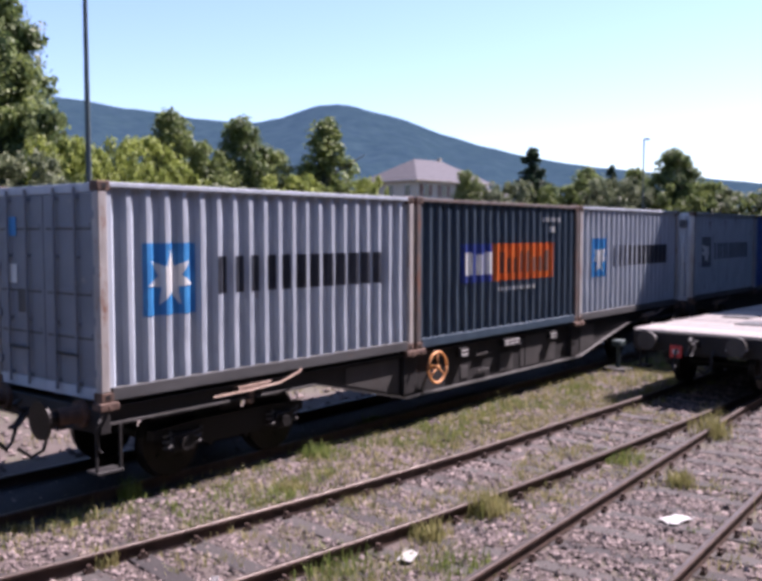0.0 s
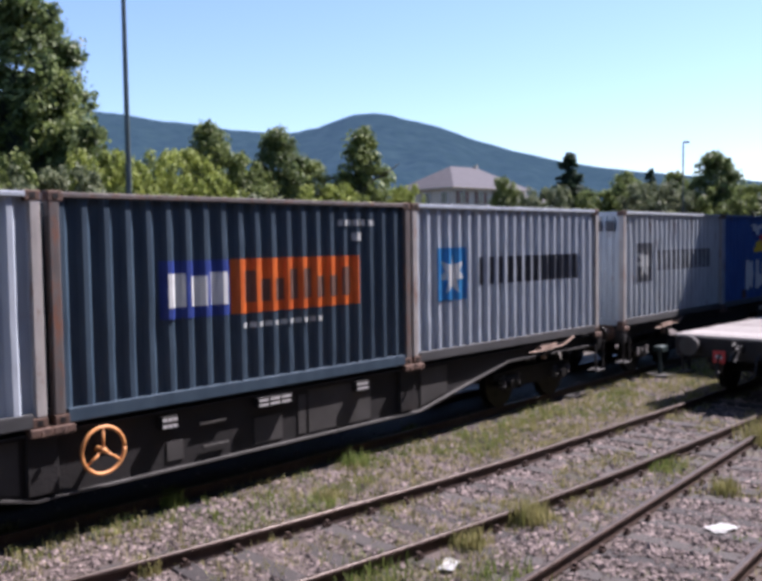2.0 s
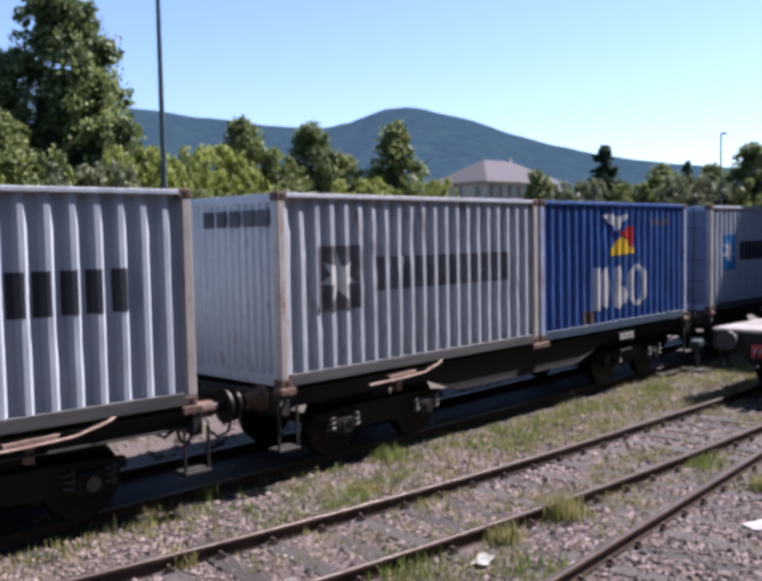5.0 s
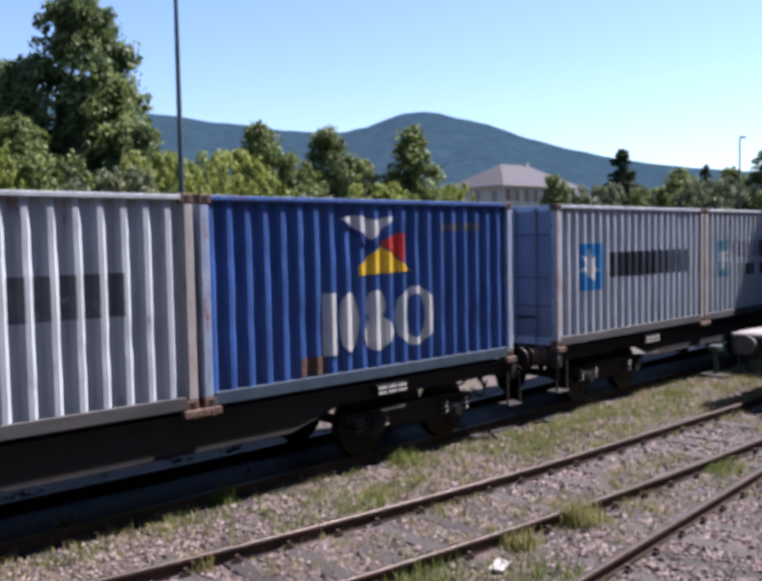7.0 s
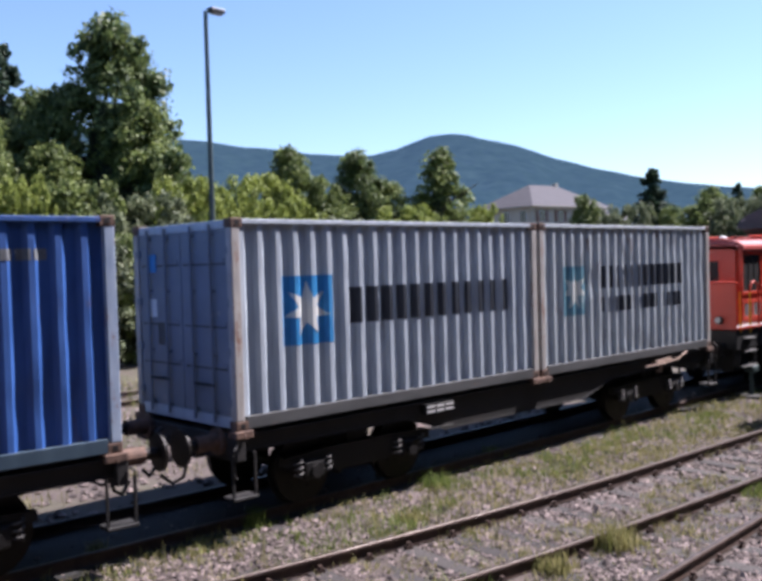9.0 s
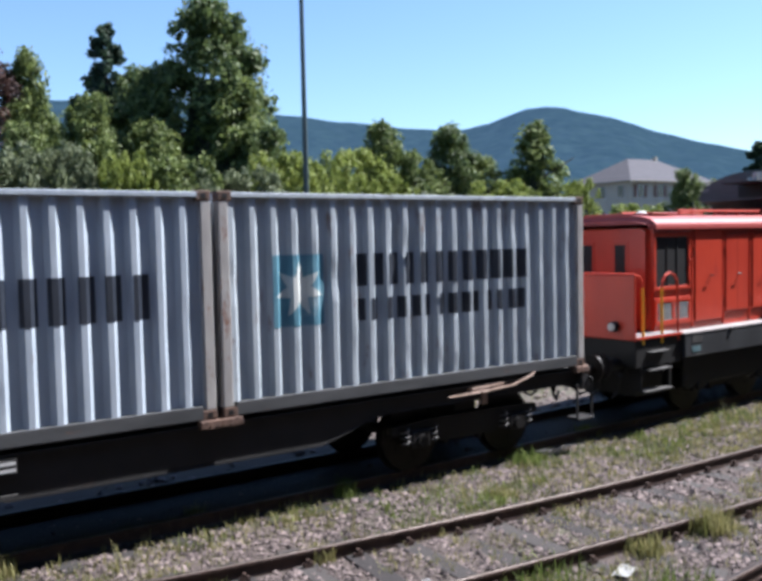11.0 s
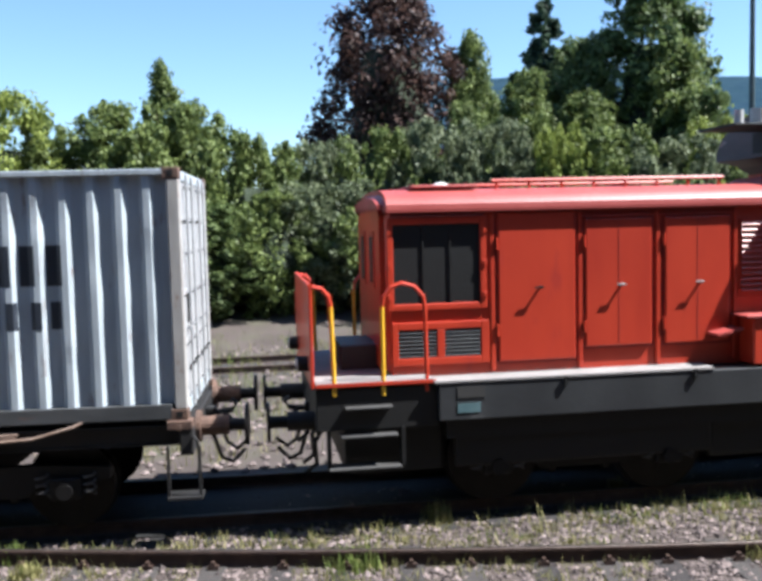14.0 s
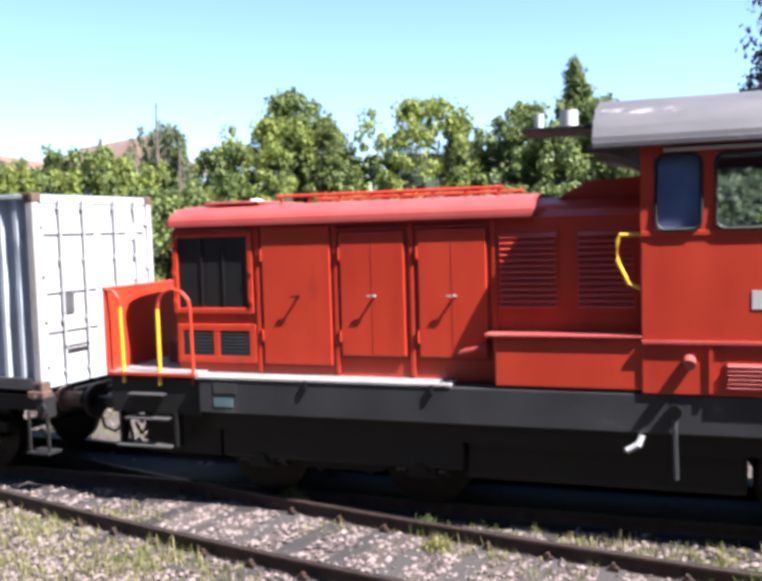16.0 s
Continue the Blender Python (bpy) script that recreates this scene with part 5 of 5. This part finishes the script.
def tree_kind(name, label, category, shape, height, width, low, material, seed, clumps=230, per=44, size=0.12, core=0.44):
    rng = np.random.default_rng(seed)
    t = thing(name, label, category)
    b = bmesh.new()
    tube_pts = [(0.10 * noise.noise((0, z, seed)), 0.10 * noise.noise((5, z, seed)), z) for z in [height * 0.8 * i / 6 for i in range(7)]]
    for i in range(6):
        rod(b, tube_pts[i], tube_pts[i + 1], 0.022 * height * (1 - i / 7), 9, 0.022 * height * (1 - (i + 1) / 7))
    for i in range(9):
        z = low + (height - low) * (0.05 + 0.07 * i)
        a = 2.4 * i
        e = width * 0.36
        p0 = Vector((0, 0, z))
        p1 = Vector((e * 0.5 * math.cos(a), e * 0.5 * math.sin(a), z + 0.6))
        p2 = Vector((e * math.cos(a), e * math.sin(a), z + 1.4))
        rod(b, p0, p1, 0.008 * height, 6, 0.005 * height)
        rod(b, p1, p2, 0.005 * height, 6, 0.002 * height)
    part("trunk", b, "bark", t)
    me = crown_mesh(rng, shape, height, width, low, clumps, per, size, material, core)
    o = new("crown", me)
    o.parent = t
    return t


def conifer_kind(name, label, height, width, material, seed):
    rng = np.random.default_rng(seed)
    t = thing(name, label, "tree")
    part("trunk", rod(bmesh.new(), (0, 0, 0), (0, 0, height * 0.97), 0.016 * height, 9, 0.01), "bark", t)
    cs, rs = [], []
    z = height * 0.06
    while z < height:
        f = z / height
        e = width / 2 * (1 - f) ** 0.62 * (0.75 + 0.5 * rng.random()) + 0.05
        n = max(3, int(9 * (1 - f)) + 2)
        for i in range(n):
            a = 2 * math.pi * (i + rng.random()) / n
            k = e * (0.75 + 0.45 * rng.random())
            for q in (0.35, 0.6, 0.85, 1.0):
                cs.append((k * q * math.cos(a), k * q * math.sin(a), z - 0.30 * k * q + height * 0.03 * (rng.random() - 0.5)))
                rs.append((0.09 + 0.13 * (1 - f)) * width * 0.5 * (1.3 - 0.45 * q))
        z += height * 0.034
    v, f4 = leaf_quads(rng, cs, rs, 26, 0.13, 0.7, 0.1)
    o = new("crown", mesh_of("crown", [tuple(q) for q in v], [tuple(q) for q in f4], material))
    o.parent = t
    return t


KINDS = {
    "mid": tree_kind("deciduous_tree", "leafy green deciduous tree behind the tracks", "tree", "ovate", 10, 7.4, 0.8, "leaf_mid", 1, 320, 64),
    "dark": tree_kind("deciduous_tree", "dense dark green deciduous tree behind the tracks", "tree", "ovate", 10, 7.0, 0.5, "leaf_dark", 2, 340, 70),
    "light": tree_kind("deciduous_tree", "bright yellow-green leafy tree behind the tracks", "tree", "round", 10, 8.0, 0.8, "leaf_light", 3, 300, 60),
    "copper": tree_kind("copper_beech", "tall dark copper-leaved beech tree", "tree", "column", 10, 6.2, 0.6, "leaf_copper", 4, 420, 70, 0.095),
    "slim": tree_kind("deciduous_tree", "slim pointed leafy tree behind the tracks", "tree", "cone", 10, 6.0, 0.6, "leaf_mid", 5, 260, 46),
    "bush": tree_kind("bush", "dense green bush in the hedge behind the tracks", "bush", "round", 10, 12, 0.0, "leaf_mid", 6, 260, 70, 0.19),
    "silver": tree_kind("bush", "grey-green bush in the hedge behind the tracks", "bush", "round", 10, 12, 0.0, "leaf_silver", 7, 260, 70, 0.19),
    "lime": tree_kind("bush", "sunlit yellow-green bush in the hedge", "bush", "round", 10, 12, 0.0, "leaf_light", 8, 240, 66, 0.19),
    "fir": conifer_kind("fir_tree", "dark narrow conifer above the hedge", 10, 4.2, "leaf_fir", 9),
}
used = set()


def plant(kind, a, d, el, wide):
    """A tree of that kind whose tip stands el degrees above the eye, wide metres across, at the bearing a and the distance d."""
    p = az(a, d)
    base = GROUND - 0.05 + (min(0.9, 0.1 * (p.y - 24)) if p.y > 24 else 0)
    h = EYE[2] + d * math.tan(radians(el)) - base
    src = KINDS[kind]
    w0 = {"mid": 7.4, "dark": 7.0, "light": 8.0, "copper": 6.2, "slim": 6.0, "bush": 12, "silver": 12, "lime": 12, "fir": 4.2}[kind]
    m = pose(p.x, p.y, base, 0, 0, (a * 37 + d * 11) % 360) @ Matrix.Diagonal((wide / w0, wide / w0, h / 10.2, 1))
    if kind in used:
        copy_thing(src, m @ Matrix.Diagonal((1 / src.scale.x, 1 / src.scale.y, 1 / src.scale.z, 1)))
    else:
        used.add(kind)
        src.matrix_basis = m


for row in (("dark", 27.4, 43, 15.2, 8.2), ("mid", 28.6, 41, 10.0, 6.6), ("dark", 23.4, 44, 11.2, 6.4), ("mid", 23.6, 40, 7.6, 5.5), ("dark", 30.0, 40, 7.6, 5.2),
            ("copper", 11.3, 45, 15.8, 8.6), ("mid", 16.4, 46, 11.4, 5.0), ("fir", 21.0, 60, 13.8, 7.0), ("fir", 19.2, 62, 9.5, 5.0), ("mid", 19.8, 39, 9.0, 4.6),
            ("lime", 31.8, 36, 5.6, 3.6), ("silver", 28.5, 34, 4.6, 4.4), ("bush", 24.6, 34, 5.4, 4.2), ("lime", 21.8, 33, 5.6, 2.4), ("silver", 18.0, 34, 6.0, 3.8),
            ("mid", 16.0, 36, 7.4, 3.4), ("silver", 14.0, 33, 6.2, 4.0), ("bush", 10.5, 33, 5.6, 4.4), ("silver", 7.2, 33, 5.0, 4.0), ("bush", 4.0, 33, 4.8, 4.0),
            ("slim", -3.2, 33, 10.2, 3.6), ("mid", -1.2, 32, 7.6, 5.0), ("mid", -6.6, 32, 7.4, 5.2), ("bush", -3.6, 31, 6.2, 5.0), ("bush", 1.6, 31, 5.4, 4.0),
            ("light", -13.3, 32, 8.2, 4.6), ("mid", -10.2, 33, 6.8, 4.0), ("bush", -16.3, 32, 4.6, 4.2), ("mid", -21.2, 33, 8.7, 5.4), ("light", -22.6, 32, 7.2, 4.0),
            ("mid", -18.8, 32, 7.0, 3.6), ("bush", -26.0, 32, 5.3, 4.6), ("silver", -29.4, 33, 6.6, 3.0), ("lime", -31.5, 31, 4.6, 3.6), ("bush", -34.5, 31, 5.2, 4.2),
            ("lime", -37.5, 30, 4.0, 4.0), ("bush", -40.5, 30, 4.6, 4.2), ("silver", -44, 30, 5.0, 5.0),
            ("light", 35.8, 52, 5.8, 6.4), ("mid", 38.1, 56, 7.5, 5.6), ("mid", 40.2, 55, 5.6, 5.6), ("dark", 42.4, 58, 7.3, 5.8), ("mid", 44.3, 60, 5.2, 6.0),
            ("slim", 47.9, 60, 7.3, 7.4), ("lime", 45.6, 52, 3.6, 5.0), ("lime", 38.0, 48, 4.2, 4.6), ("lime", 33.8, 46, 5.0, 4.4), ("lime", 50.2, 62, 3.4, 4.6), ("mid", 57.0, 92, 3.9, 5.4),
            ("fir", 61.1, 98, 5.6, 7.0), ("silver", 59.6, 90, 3.2, 6.0), ("mid", 64.5, 92, 4.0, 8.0), ("silver", 66.4, 88, 3.3, 7.0), ("mid", 67.6, 94, 3.9, 6.5), ("dark", 69.8, 92, 5.1, 8.0),
            ("bush", 71.2, 88, 2.9, 8.0), ("silver", 73.2, 90, 2.5, 8.0), ("bush", 75.6, 90, 2.2, 9.0), ("fir", 66.0, 104, 4.4, 4.0), ("bush", 62.6, 90, 2.9, 6.0), ("lime", 54.0, 96, 1.9, 8.0),
            ("silver", 79, 95, 2.2, 11), ("bush", 83, 95, 2.0, 11)):
    plant(*row)
for i in range(22):
    a = -46 + 4.1 * i + random.uniform(-0.6, 0.6)
    plant(("bush", "silver", "bush", "dark")[i % 4], a, 28.5 + random.uniform(-0.7, 1.5) + max(0, a - 25) * 0.8, random.uniform(1.2, 2.9), random.uniform(4.0, 5.2))


def dead_snag(p, h):
    t = thing("dead_tree", "bare ivy-clad snag rising from the hedge", "tree", pose(p.x, p.y, p.z))
    b = rod(bmesh.new(), (0, 0, 0), (0.1, 0, h * 0.75), 0.14, 8, 0.07)
    rod(b, (0.1, 0, h * 0.75), (0.12, 0.05, h), 0.06, 8, 0.02)
    for z, dx in ((0.5, 0.8), (0.62, -0.7), (0.74, 0.45)):
        rod(b, (0.07, 0, h * z), (dx, 0.2, h * z + 0.5), 0.04, 6, 0.015)
    part("trunk", b, "bark", t)


dead_snag(az(-29.9, 31.5, GROUND + 0.3), 7.6)
dead_snag(az(-28.6, 31.0, GROUND + 0.3), 6.3)


# ---- houses ----
def house(corner, yaw, a, b, eave, ridge, wall, roof, label, floors=2, storey=2.9, hip=True):
    """Walls a by b metres from a corner, hipped or gabled roof."""
    t = thing("house", label, "house", pose(corner.x, corner.y, corner.z, 0, 0, yaw))
    for x0, x1, y0, y1 in ((0, a, 0, 0.3), (0, a, b - 0.3, b), (0, 0.3, 0.3, b - 0.3), (a - 0.3, a, 0.3, b - 0.3)):
        part("wall", boxed(x0, x1, y0, y1, 0, eave), wall, t)
    o = 0.7
    r = bmesh.new()
    base = [r.verts.new(v) for v in ((-o, -o, eave), (a + o, -o, eave), (a + o, b + o, eave), (-o, b + o, eave))]
    inset = b / 2 if hip else -o
    top = [r.verts.new((inset, b / 2, ridge)), r.verts.new((a - inset, b / 2, ridge))]
    for f in ((base[0], base[1], top[1], top[0]), (base[1], base[2], top[1]), (base[2], base[3], top[0], top[1]), (base[3], base[0], top[0]), tuple(base[::-1])):
        r.faces.new(f)
    part("roof", r, roof, t)
    part("eave_board", boxed(-o, a + o, -o, b + o, eave - 0.14, eave - 0.004), wall, t)
    part("chimney", boxed(a * 0.66, a * 0.66 + 0.5, b / 2 - 0.25, b / 2 + 0.25, ridge - 0.8, ridge + 0.35), wall, t)
    for f in range(floors):
        z = eave - storey * (f + 1) + 1.0
        for side in range(2):
            n = 4 if side == 0 and a > 11 else 3
            for i in range(n):
                c = (a if side == 0 else b) * (i + 0.5) / n
                w = bmesh.new()
                if side == 0:
                    box(w, c - 0.55, c + 0.55, -0.06, 0.0, z - 0.05, z + 1.45)
                else:
                    box(w, -0.06, 0.0, c - 0.55, c + 0.55, z - 0.05, z + 1.45)
                win = part("window", w, "white_plaster", t)
                pane = boxed(c - 0.46, c + 0.46, -0.075, -0.061, z + 0.03, z + 1.37) if side == 0 else boxed(-0.075, -0.061, c - 0.46, c + 0.46, z + 0.03, z + 1.37)
                part("pane", pane, "pane", win)
                for e in (-0.85, 0.85):
                    sh = boxed(c + e - 0.25, c + e + 0.25, -0.05, -0.004, z, z + 1.4) if side == 0 else boxed(-0.05, -0.004, c + e - 0.25, c + e + 0.25, z, z + 1.4)
                    if side == 0:
                        part("shutter", sh, "shutter", win)
                    else:
                        sh.free()


house(az(53.7, 106), -53.7 + 48, 13.5, 8.5, 9.75, 12.7, "plaster", "slate", "two-storey cream house with a grey hipped roof", 3)
house(az(58.2, 112), -53.7 + 48, 6.5, 7.0, 8.1, 9.4, "plaster", "slate", "low cream annexe with a flat hipped roof", 2)
house(az(-27.5, 60), 150, 8, 7, 7.4, 9.7, "plaster", "brown_roof", "house with a brown tiled roof behind the hedge", 2, hip=False)
house(az(-36.4, 62), 100, 9, 6.5, 6.6, 9.0, "white_plaster", "brown_roof", "white gabled house behind the hedge", 2, hip=False)


# ---- litter ----
for x, y, w, d, yaw in ((7.05, 5.27, 0.34, 0.16, 20), (9.9, 3.55, 0.4, 0.22, -15), (5.4, 6.35, 0.12, 0.08, 40)):
    b = bmesh.new()
    vs = [[b.verts.new((w * (i / 5 - 0.5), d * (j / 3 - 0.5), 0.012 + 0.03 * noise.noise((i * 0.9 + x, j * 0.9, y)))) for j in range(4)] for i in range(6)]
    for i in range(5):
        for j in range(3):
            b.faces.new((vs[i][j], vs[i + 1][j], vs[i + 1][j + 1], vs[i][j + 1]))
    bmesh.ops.solidify(b, geom=b.faces[:], thickness=0.004)
    o = tagged(link("litter", b, "paper"), "crumpled white scrap of paper on the stones", "litter")
    o.matrix_basis = pose(x, y, GROUND + 0.03, 0, 0, yaw)


# ---- gravel and grass ----
def scatter_area(rng, n, x0, x1, y0, y1):
    return rng.uniform(x0, x1, n), rng.uniform(y0, y1, n)


def gravel(n, x0, x1, y0, y1, seed, lo, hi):
    rng = np.random.default_rng(seed)
    x, y = scatter_area(rng, n, x0, x1, y0, y1)
    keep = np.ones(n, bool)
    for sx, sy, sa in SLEEPERS:
        if x0 - 2 < sx < x1 + 2 and y0 - 2 < sy < y1 + 2:
            dx, dy = x - sx, y - sy
            u, v = dx * math.cos(sa) + dy * math.sin(sa), -dx * math.sin(sa) + dy * math.cos(sa)
            keep &= ~((np.abs(u) < 0.115) & (np.abs(v) < 1.22) & (rng.random(n) < 0.80))
            keep &= ~((np.abs(u) < 0.33) & (np.abs(np.abs(v) - 0.7525) < 0.075))
    x, y = x[keep], y[keep]
    n = len(x)
    base = np.array([(1, 0, 0), (0.3, 0.9, 0.1), (-0.8, 0.5, 0), (-0.6, -0.7, 0.1), (0.4, -0.9, 0), (0.1, 0.1, 0.8), (0, 0, -0.6)])
    tri = np.array([(0, 1, 5), (1, 2, 5), (2, 3, 5), (3, 4, 5), (4, 0, 5), (1, 0, 6), (2, 1, 6), (3, 2, 6), (4, 3, 6), (0, 4, 6)])
    s = rng.uniform(lo, hi, n) * (1 + 0.6 * (rng.random(n) > 0.93))
    v = base[None] * (1 + rng.normal(size=(n, 7, 3)) * 0.22) * s[:, None, None]
    v[:, :, 2] *= rng.uniform(0.6, 1.1, n)[:, None]
    a = rng.uniform(0, 6.3, n)
    c, k = np.cos(a)[:, None], np.sin(a)[:, None]
    vx, vy = v[:, :, 0] * c - v[:, :, 1] * k, v[:, :, 0] * k + v[:, :, 1] * c
    v[:, :, 0], v[:, :, 1] = vx + x[:, None], vy + y[:, None]
    v[:, :, 2] += GROUND + 0.015
    f = (tri[None] + 7 * np.arange(n)[:, None, None]).reshape(-1, 3)
    o = new("gravel", mesh_of("gravel", v.reshape(-1, 3).tolist(), f.tolist(), "gravel"))
    tagged(o, "pale angular ballast stones between the rails", "gravel", kind="stuff")


gravel(58000, -10, 11, 3.0, 10.6, 3, 0.013, 0.036)
gravel(24000, 8, 26, 1.6, 10.0, 4, 0.018, 0.045)
gravel(5000, -14, 16, 11.0, 24, 5, 0.04, 0.08)


def blades(rng, xs, ys, height, width, spread, per):
    n = len(xs) * per
    x = np.repeat(xs, per) + rng.normal(size=n) * spread
    y = np.repeat(ys, per) + rng.normal(size=n) * spread
    h = np.repeat(height, per) * rng.uniform(0.35, 1.1, n)
    a = rng.uniform(0, 6.3, n)
    lean = rng.uniform(0.05, 0.55, n) * h
    dx, dy = np.cos(a), np.sin(a)
    w = width * rng.uniform(0.6, 1.3, n)
    z0 = np.full(n, GROUND - 0.01)
    p = np.empty((n, 5, 3))
    p[:, 0] = np.stack([x - dy * w, y + dx * w, z0], 1)
    p[:, 1] = np.stack([x + dy * w, y - dx * w, z0], 1)
    p[:, 2] = np.stack([x + dx * lean * 0.35 + dy * w * 0.8, y + dy * lean * 0.35 - dx * w * 0.8, z0 + h * 0.55], 1)
    p[:, 3] = np.stack([x + dx * lean * 0.35 - dy * w * 0.8, y + dy * lean * 0.35 + dx * w * 0.8, z0 + h * 0.55], 1)
    p[:, 4] = np.stack([x + dx * lean, y + dy * lean, z0 + h], 1)
    k = 5 * np.arange(n)
    q = np.stack([k, k + 1, k + 2, k + 3], 1).tolist()
    t = np.stack([k + 3, k + 2, k + 4], 1).tolist()
    return p.reshape(-1, 3).tolist(), q + t


def grass(name, n, x0, x1, y0, y1, seed, cut, material, label, h0=0.05, h1=0.16, per=9, spread=0.05):
    rng = np.random.default_rng(seed)
    x, y = scatter_area(rng, n, x0, x1, y0, y1)
    f = np.array([noise.noise((a * 0.55, b * 0.8, seed)) + 0.5 * noise.noise((a * 1.7, b * 1.7, seed + 3)) for a, b in zip(x, y)])
    bare = np.array([abs(b - siding(a).y) < 0.95 or abs(b - spur(a).y) < 0.9 or abs(b - main_line(a).y) < 1.1 for a, b in zip(x, y)])
    k = (f > cut + 0.35 * bare)
    x, y = x[k], y[k]
    v, fc = blades(rng, x, y, rng.uniform(h0, h1, len(x)), 0.006, spread, per)
    tagged(new(name, mesh_of(name, v, fc, material)), label, "grass", kind="stuff")


grass("grass", 9000, -10, 24, 1.8, 9.4, 11, 0.02, "grass", "thin yellowed grass among the stones")
grass("grass", 3500, -10, 26, 1.8, 9.4, 12, 0.22, "weed", "patches of low green weeds among the stones", 0.05, 0.15)
grass("grass", 9000, -9, 25, 5.0, 9.3, 15, -0.22, "grass", "short dry grass between the tracks", 0.04, 0.17)
grass("grass", 1700, 4, 25, 7.6, 9.0, 17, 0.10, "weed", "yellow-green weeds along the running line", 0.06, 0.22, 8, 0.06)
grass("grass", 1500, 3, 24, 2.0, 8.6, 18, 0.30, "grass", "tall dry stems among the sleepers", 0.15, 0.42, 6, 0.07)
grass("grass", 5000, -10, 2, 1.8, 7.0, 16, -0.2, "grass", "bleached dry grass beside the track", 0.03, 0.12)
grass("grass", 3500, -16, 20, 12.2, 29, 13, -0.1, "grass", "tall dry grass beyond the train", 0.12, 0.4, 8, 0.12)
grass("grass", 2500, -16, 20, 15, 29, 14, 0.0, "weed", "green weeds at the foot of the hedge", 0.15, 0.5, 8, 0.12)


def weed_tuft(x, y, h, wide, green, label):
    rng = np.random.default_rng(int(x * 100 + y * 1000) % 9999)
    n = 60
    v, f = blades(rng, np.zeros(n), np.zeros(n), rng.uniform(0.5 * h, h, n), 0.007, wide, 5)
    v = [(a, b, c - GROUND) for a, b, c in v]
    o = tagged(new("weed_tuft", mesh_of("weed_tuft", v, f, "weed" if green else "grass")), label, "weed", kind="stuff")
    o.matrix_basis = pose(x, y, GROUND)


TUFTS = [(9.52, 8.85, 0.3, 0.16, 1), (6.51, 9.23, 0.3, 0.06, 1), (11.6, 9.41, 0.25, 0.1, 1), (14.78, 8.49, 0.2, 0.3, 1), (7.68, 5.45, 0.3, 0.1, 0), (8.8, 5.37, 0.4, 0.12, 0), (6.44, 5.66, 0.25, 0.22, 1), (12.09, 5.15, 0.22, 0.2, 1), (14.46, 4.63, 0.6, 0.14, 0), (5.0, 7.58, 0.25, 0.07, 0), (11.39, 4.04, 0.3, 0.08, 0), (8.04, 7.91, 0.2, 0.1, 0), (7.19, 4.72, 0.2, 0.2, 1), (1.18, 8.22, 0.3, 0.14, 1), (2.29, 9.33, 0.3, 0.08, 0), (-1.92, 8.71, 0.2, 0.08, 0), (-3.86, 9.73, 0.25, 0.05, 0), (8.75, 5.44, 0.4, 0.1, 0), (6.61, 9.34, 0.3, 0.05, 1), (4.54, 9.58, 0.3, 0.05, 0), (-2.15, 9.17, 0.25, 0.06, 1), (-4.01, 9.86, 0.35, 0.04, 0), (-6.47, 8.49, 0.2, 0.3, 0), (-4.86, 7.9, 0.2, 0.3, 0)]
for x, y, h, wide, green in TUFTS:
    weed_tuft(x, y, h, wide, green, "low green weed tuft on the stones" if green else "dry yellow grass tuft on the stones")


# ---- what moves ----
def motions():
    for ob, k, m in movers:
        give = SLACK if k == 3 else [(0, 0.0), (16, 0.0)]
        walk(ob, [(t, vehicle_pose(k, s + float(np.interp(t, *zip(*give)))) @ m) for t, s in RUN])
    ts = [t for t, _ in RUN]
    ss = [s for _, s in RUN]
    for ws, a, r in rollers:
        rows = []
        for i in range(121):
            t = 16.0 * i / 120
            s = float(np.interp(t, ts, ss))
            rows.append((t, pose(a, 0, r, 0, math.degrees((s - ss[0]) / r), 0)))
        walk(ws, rows)


motions()
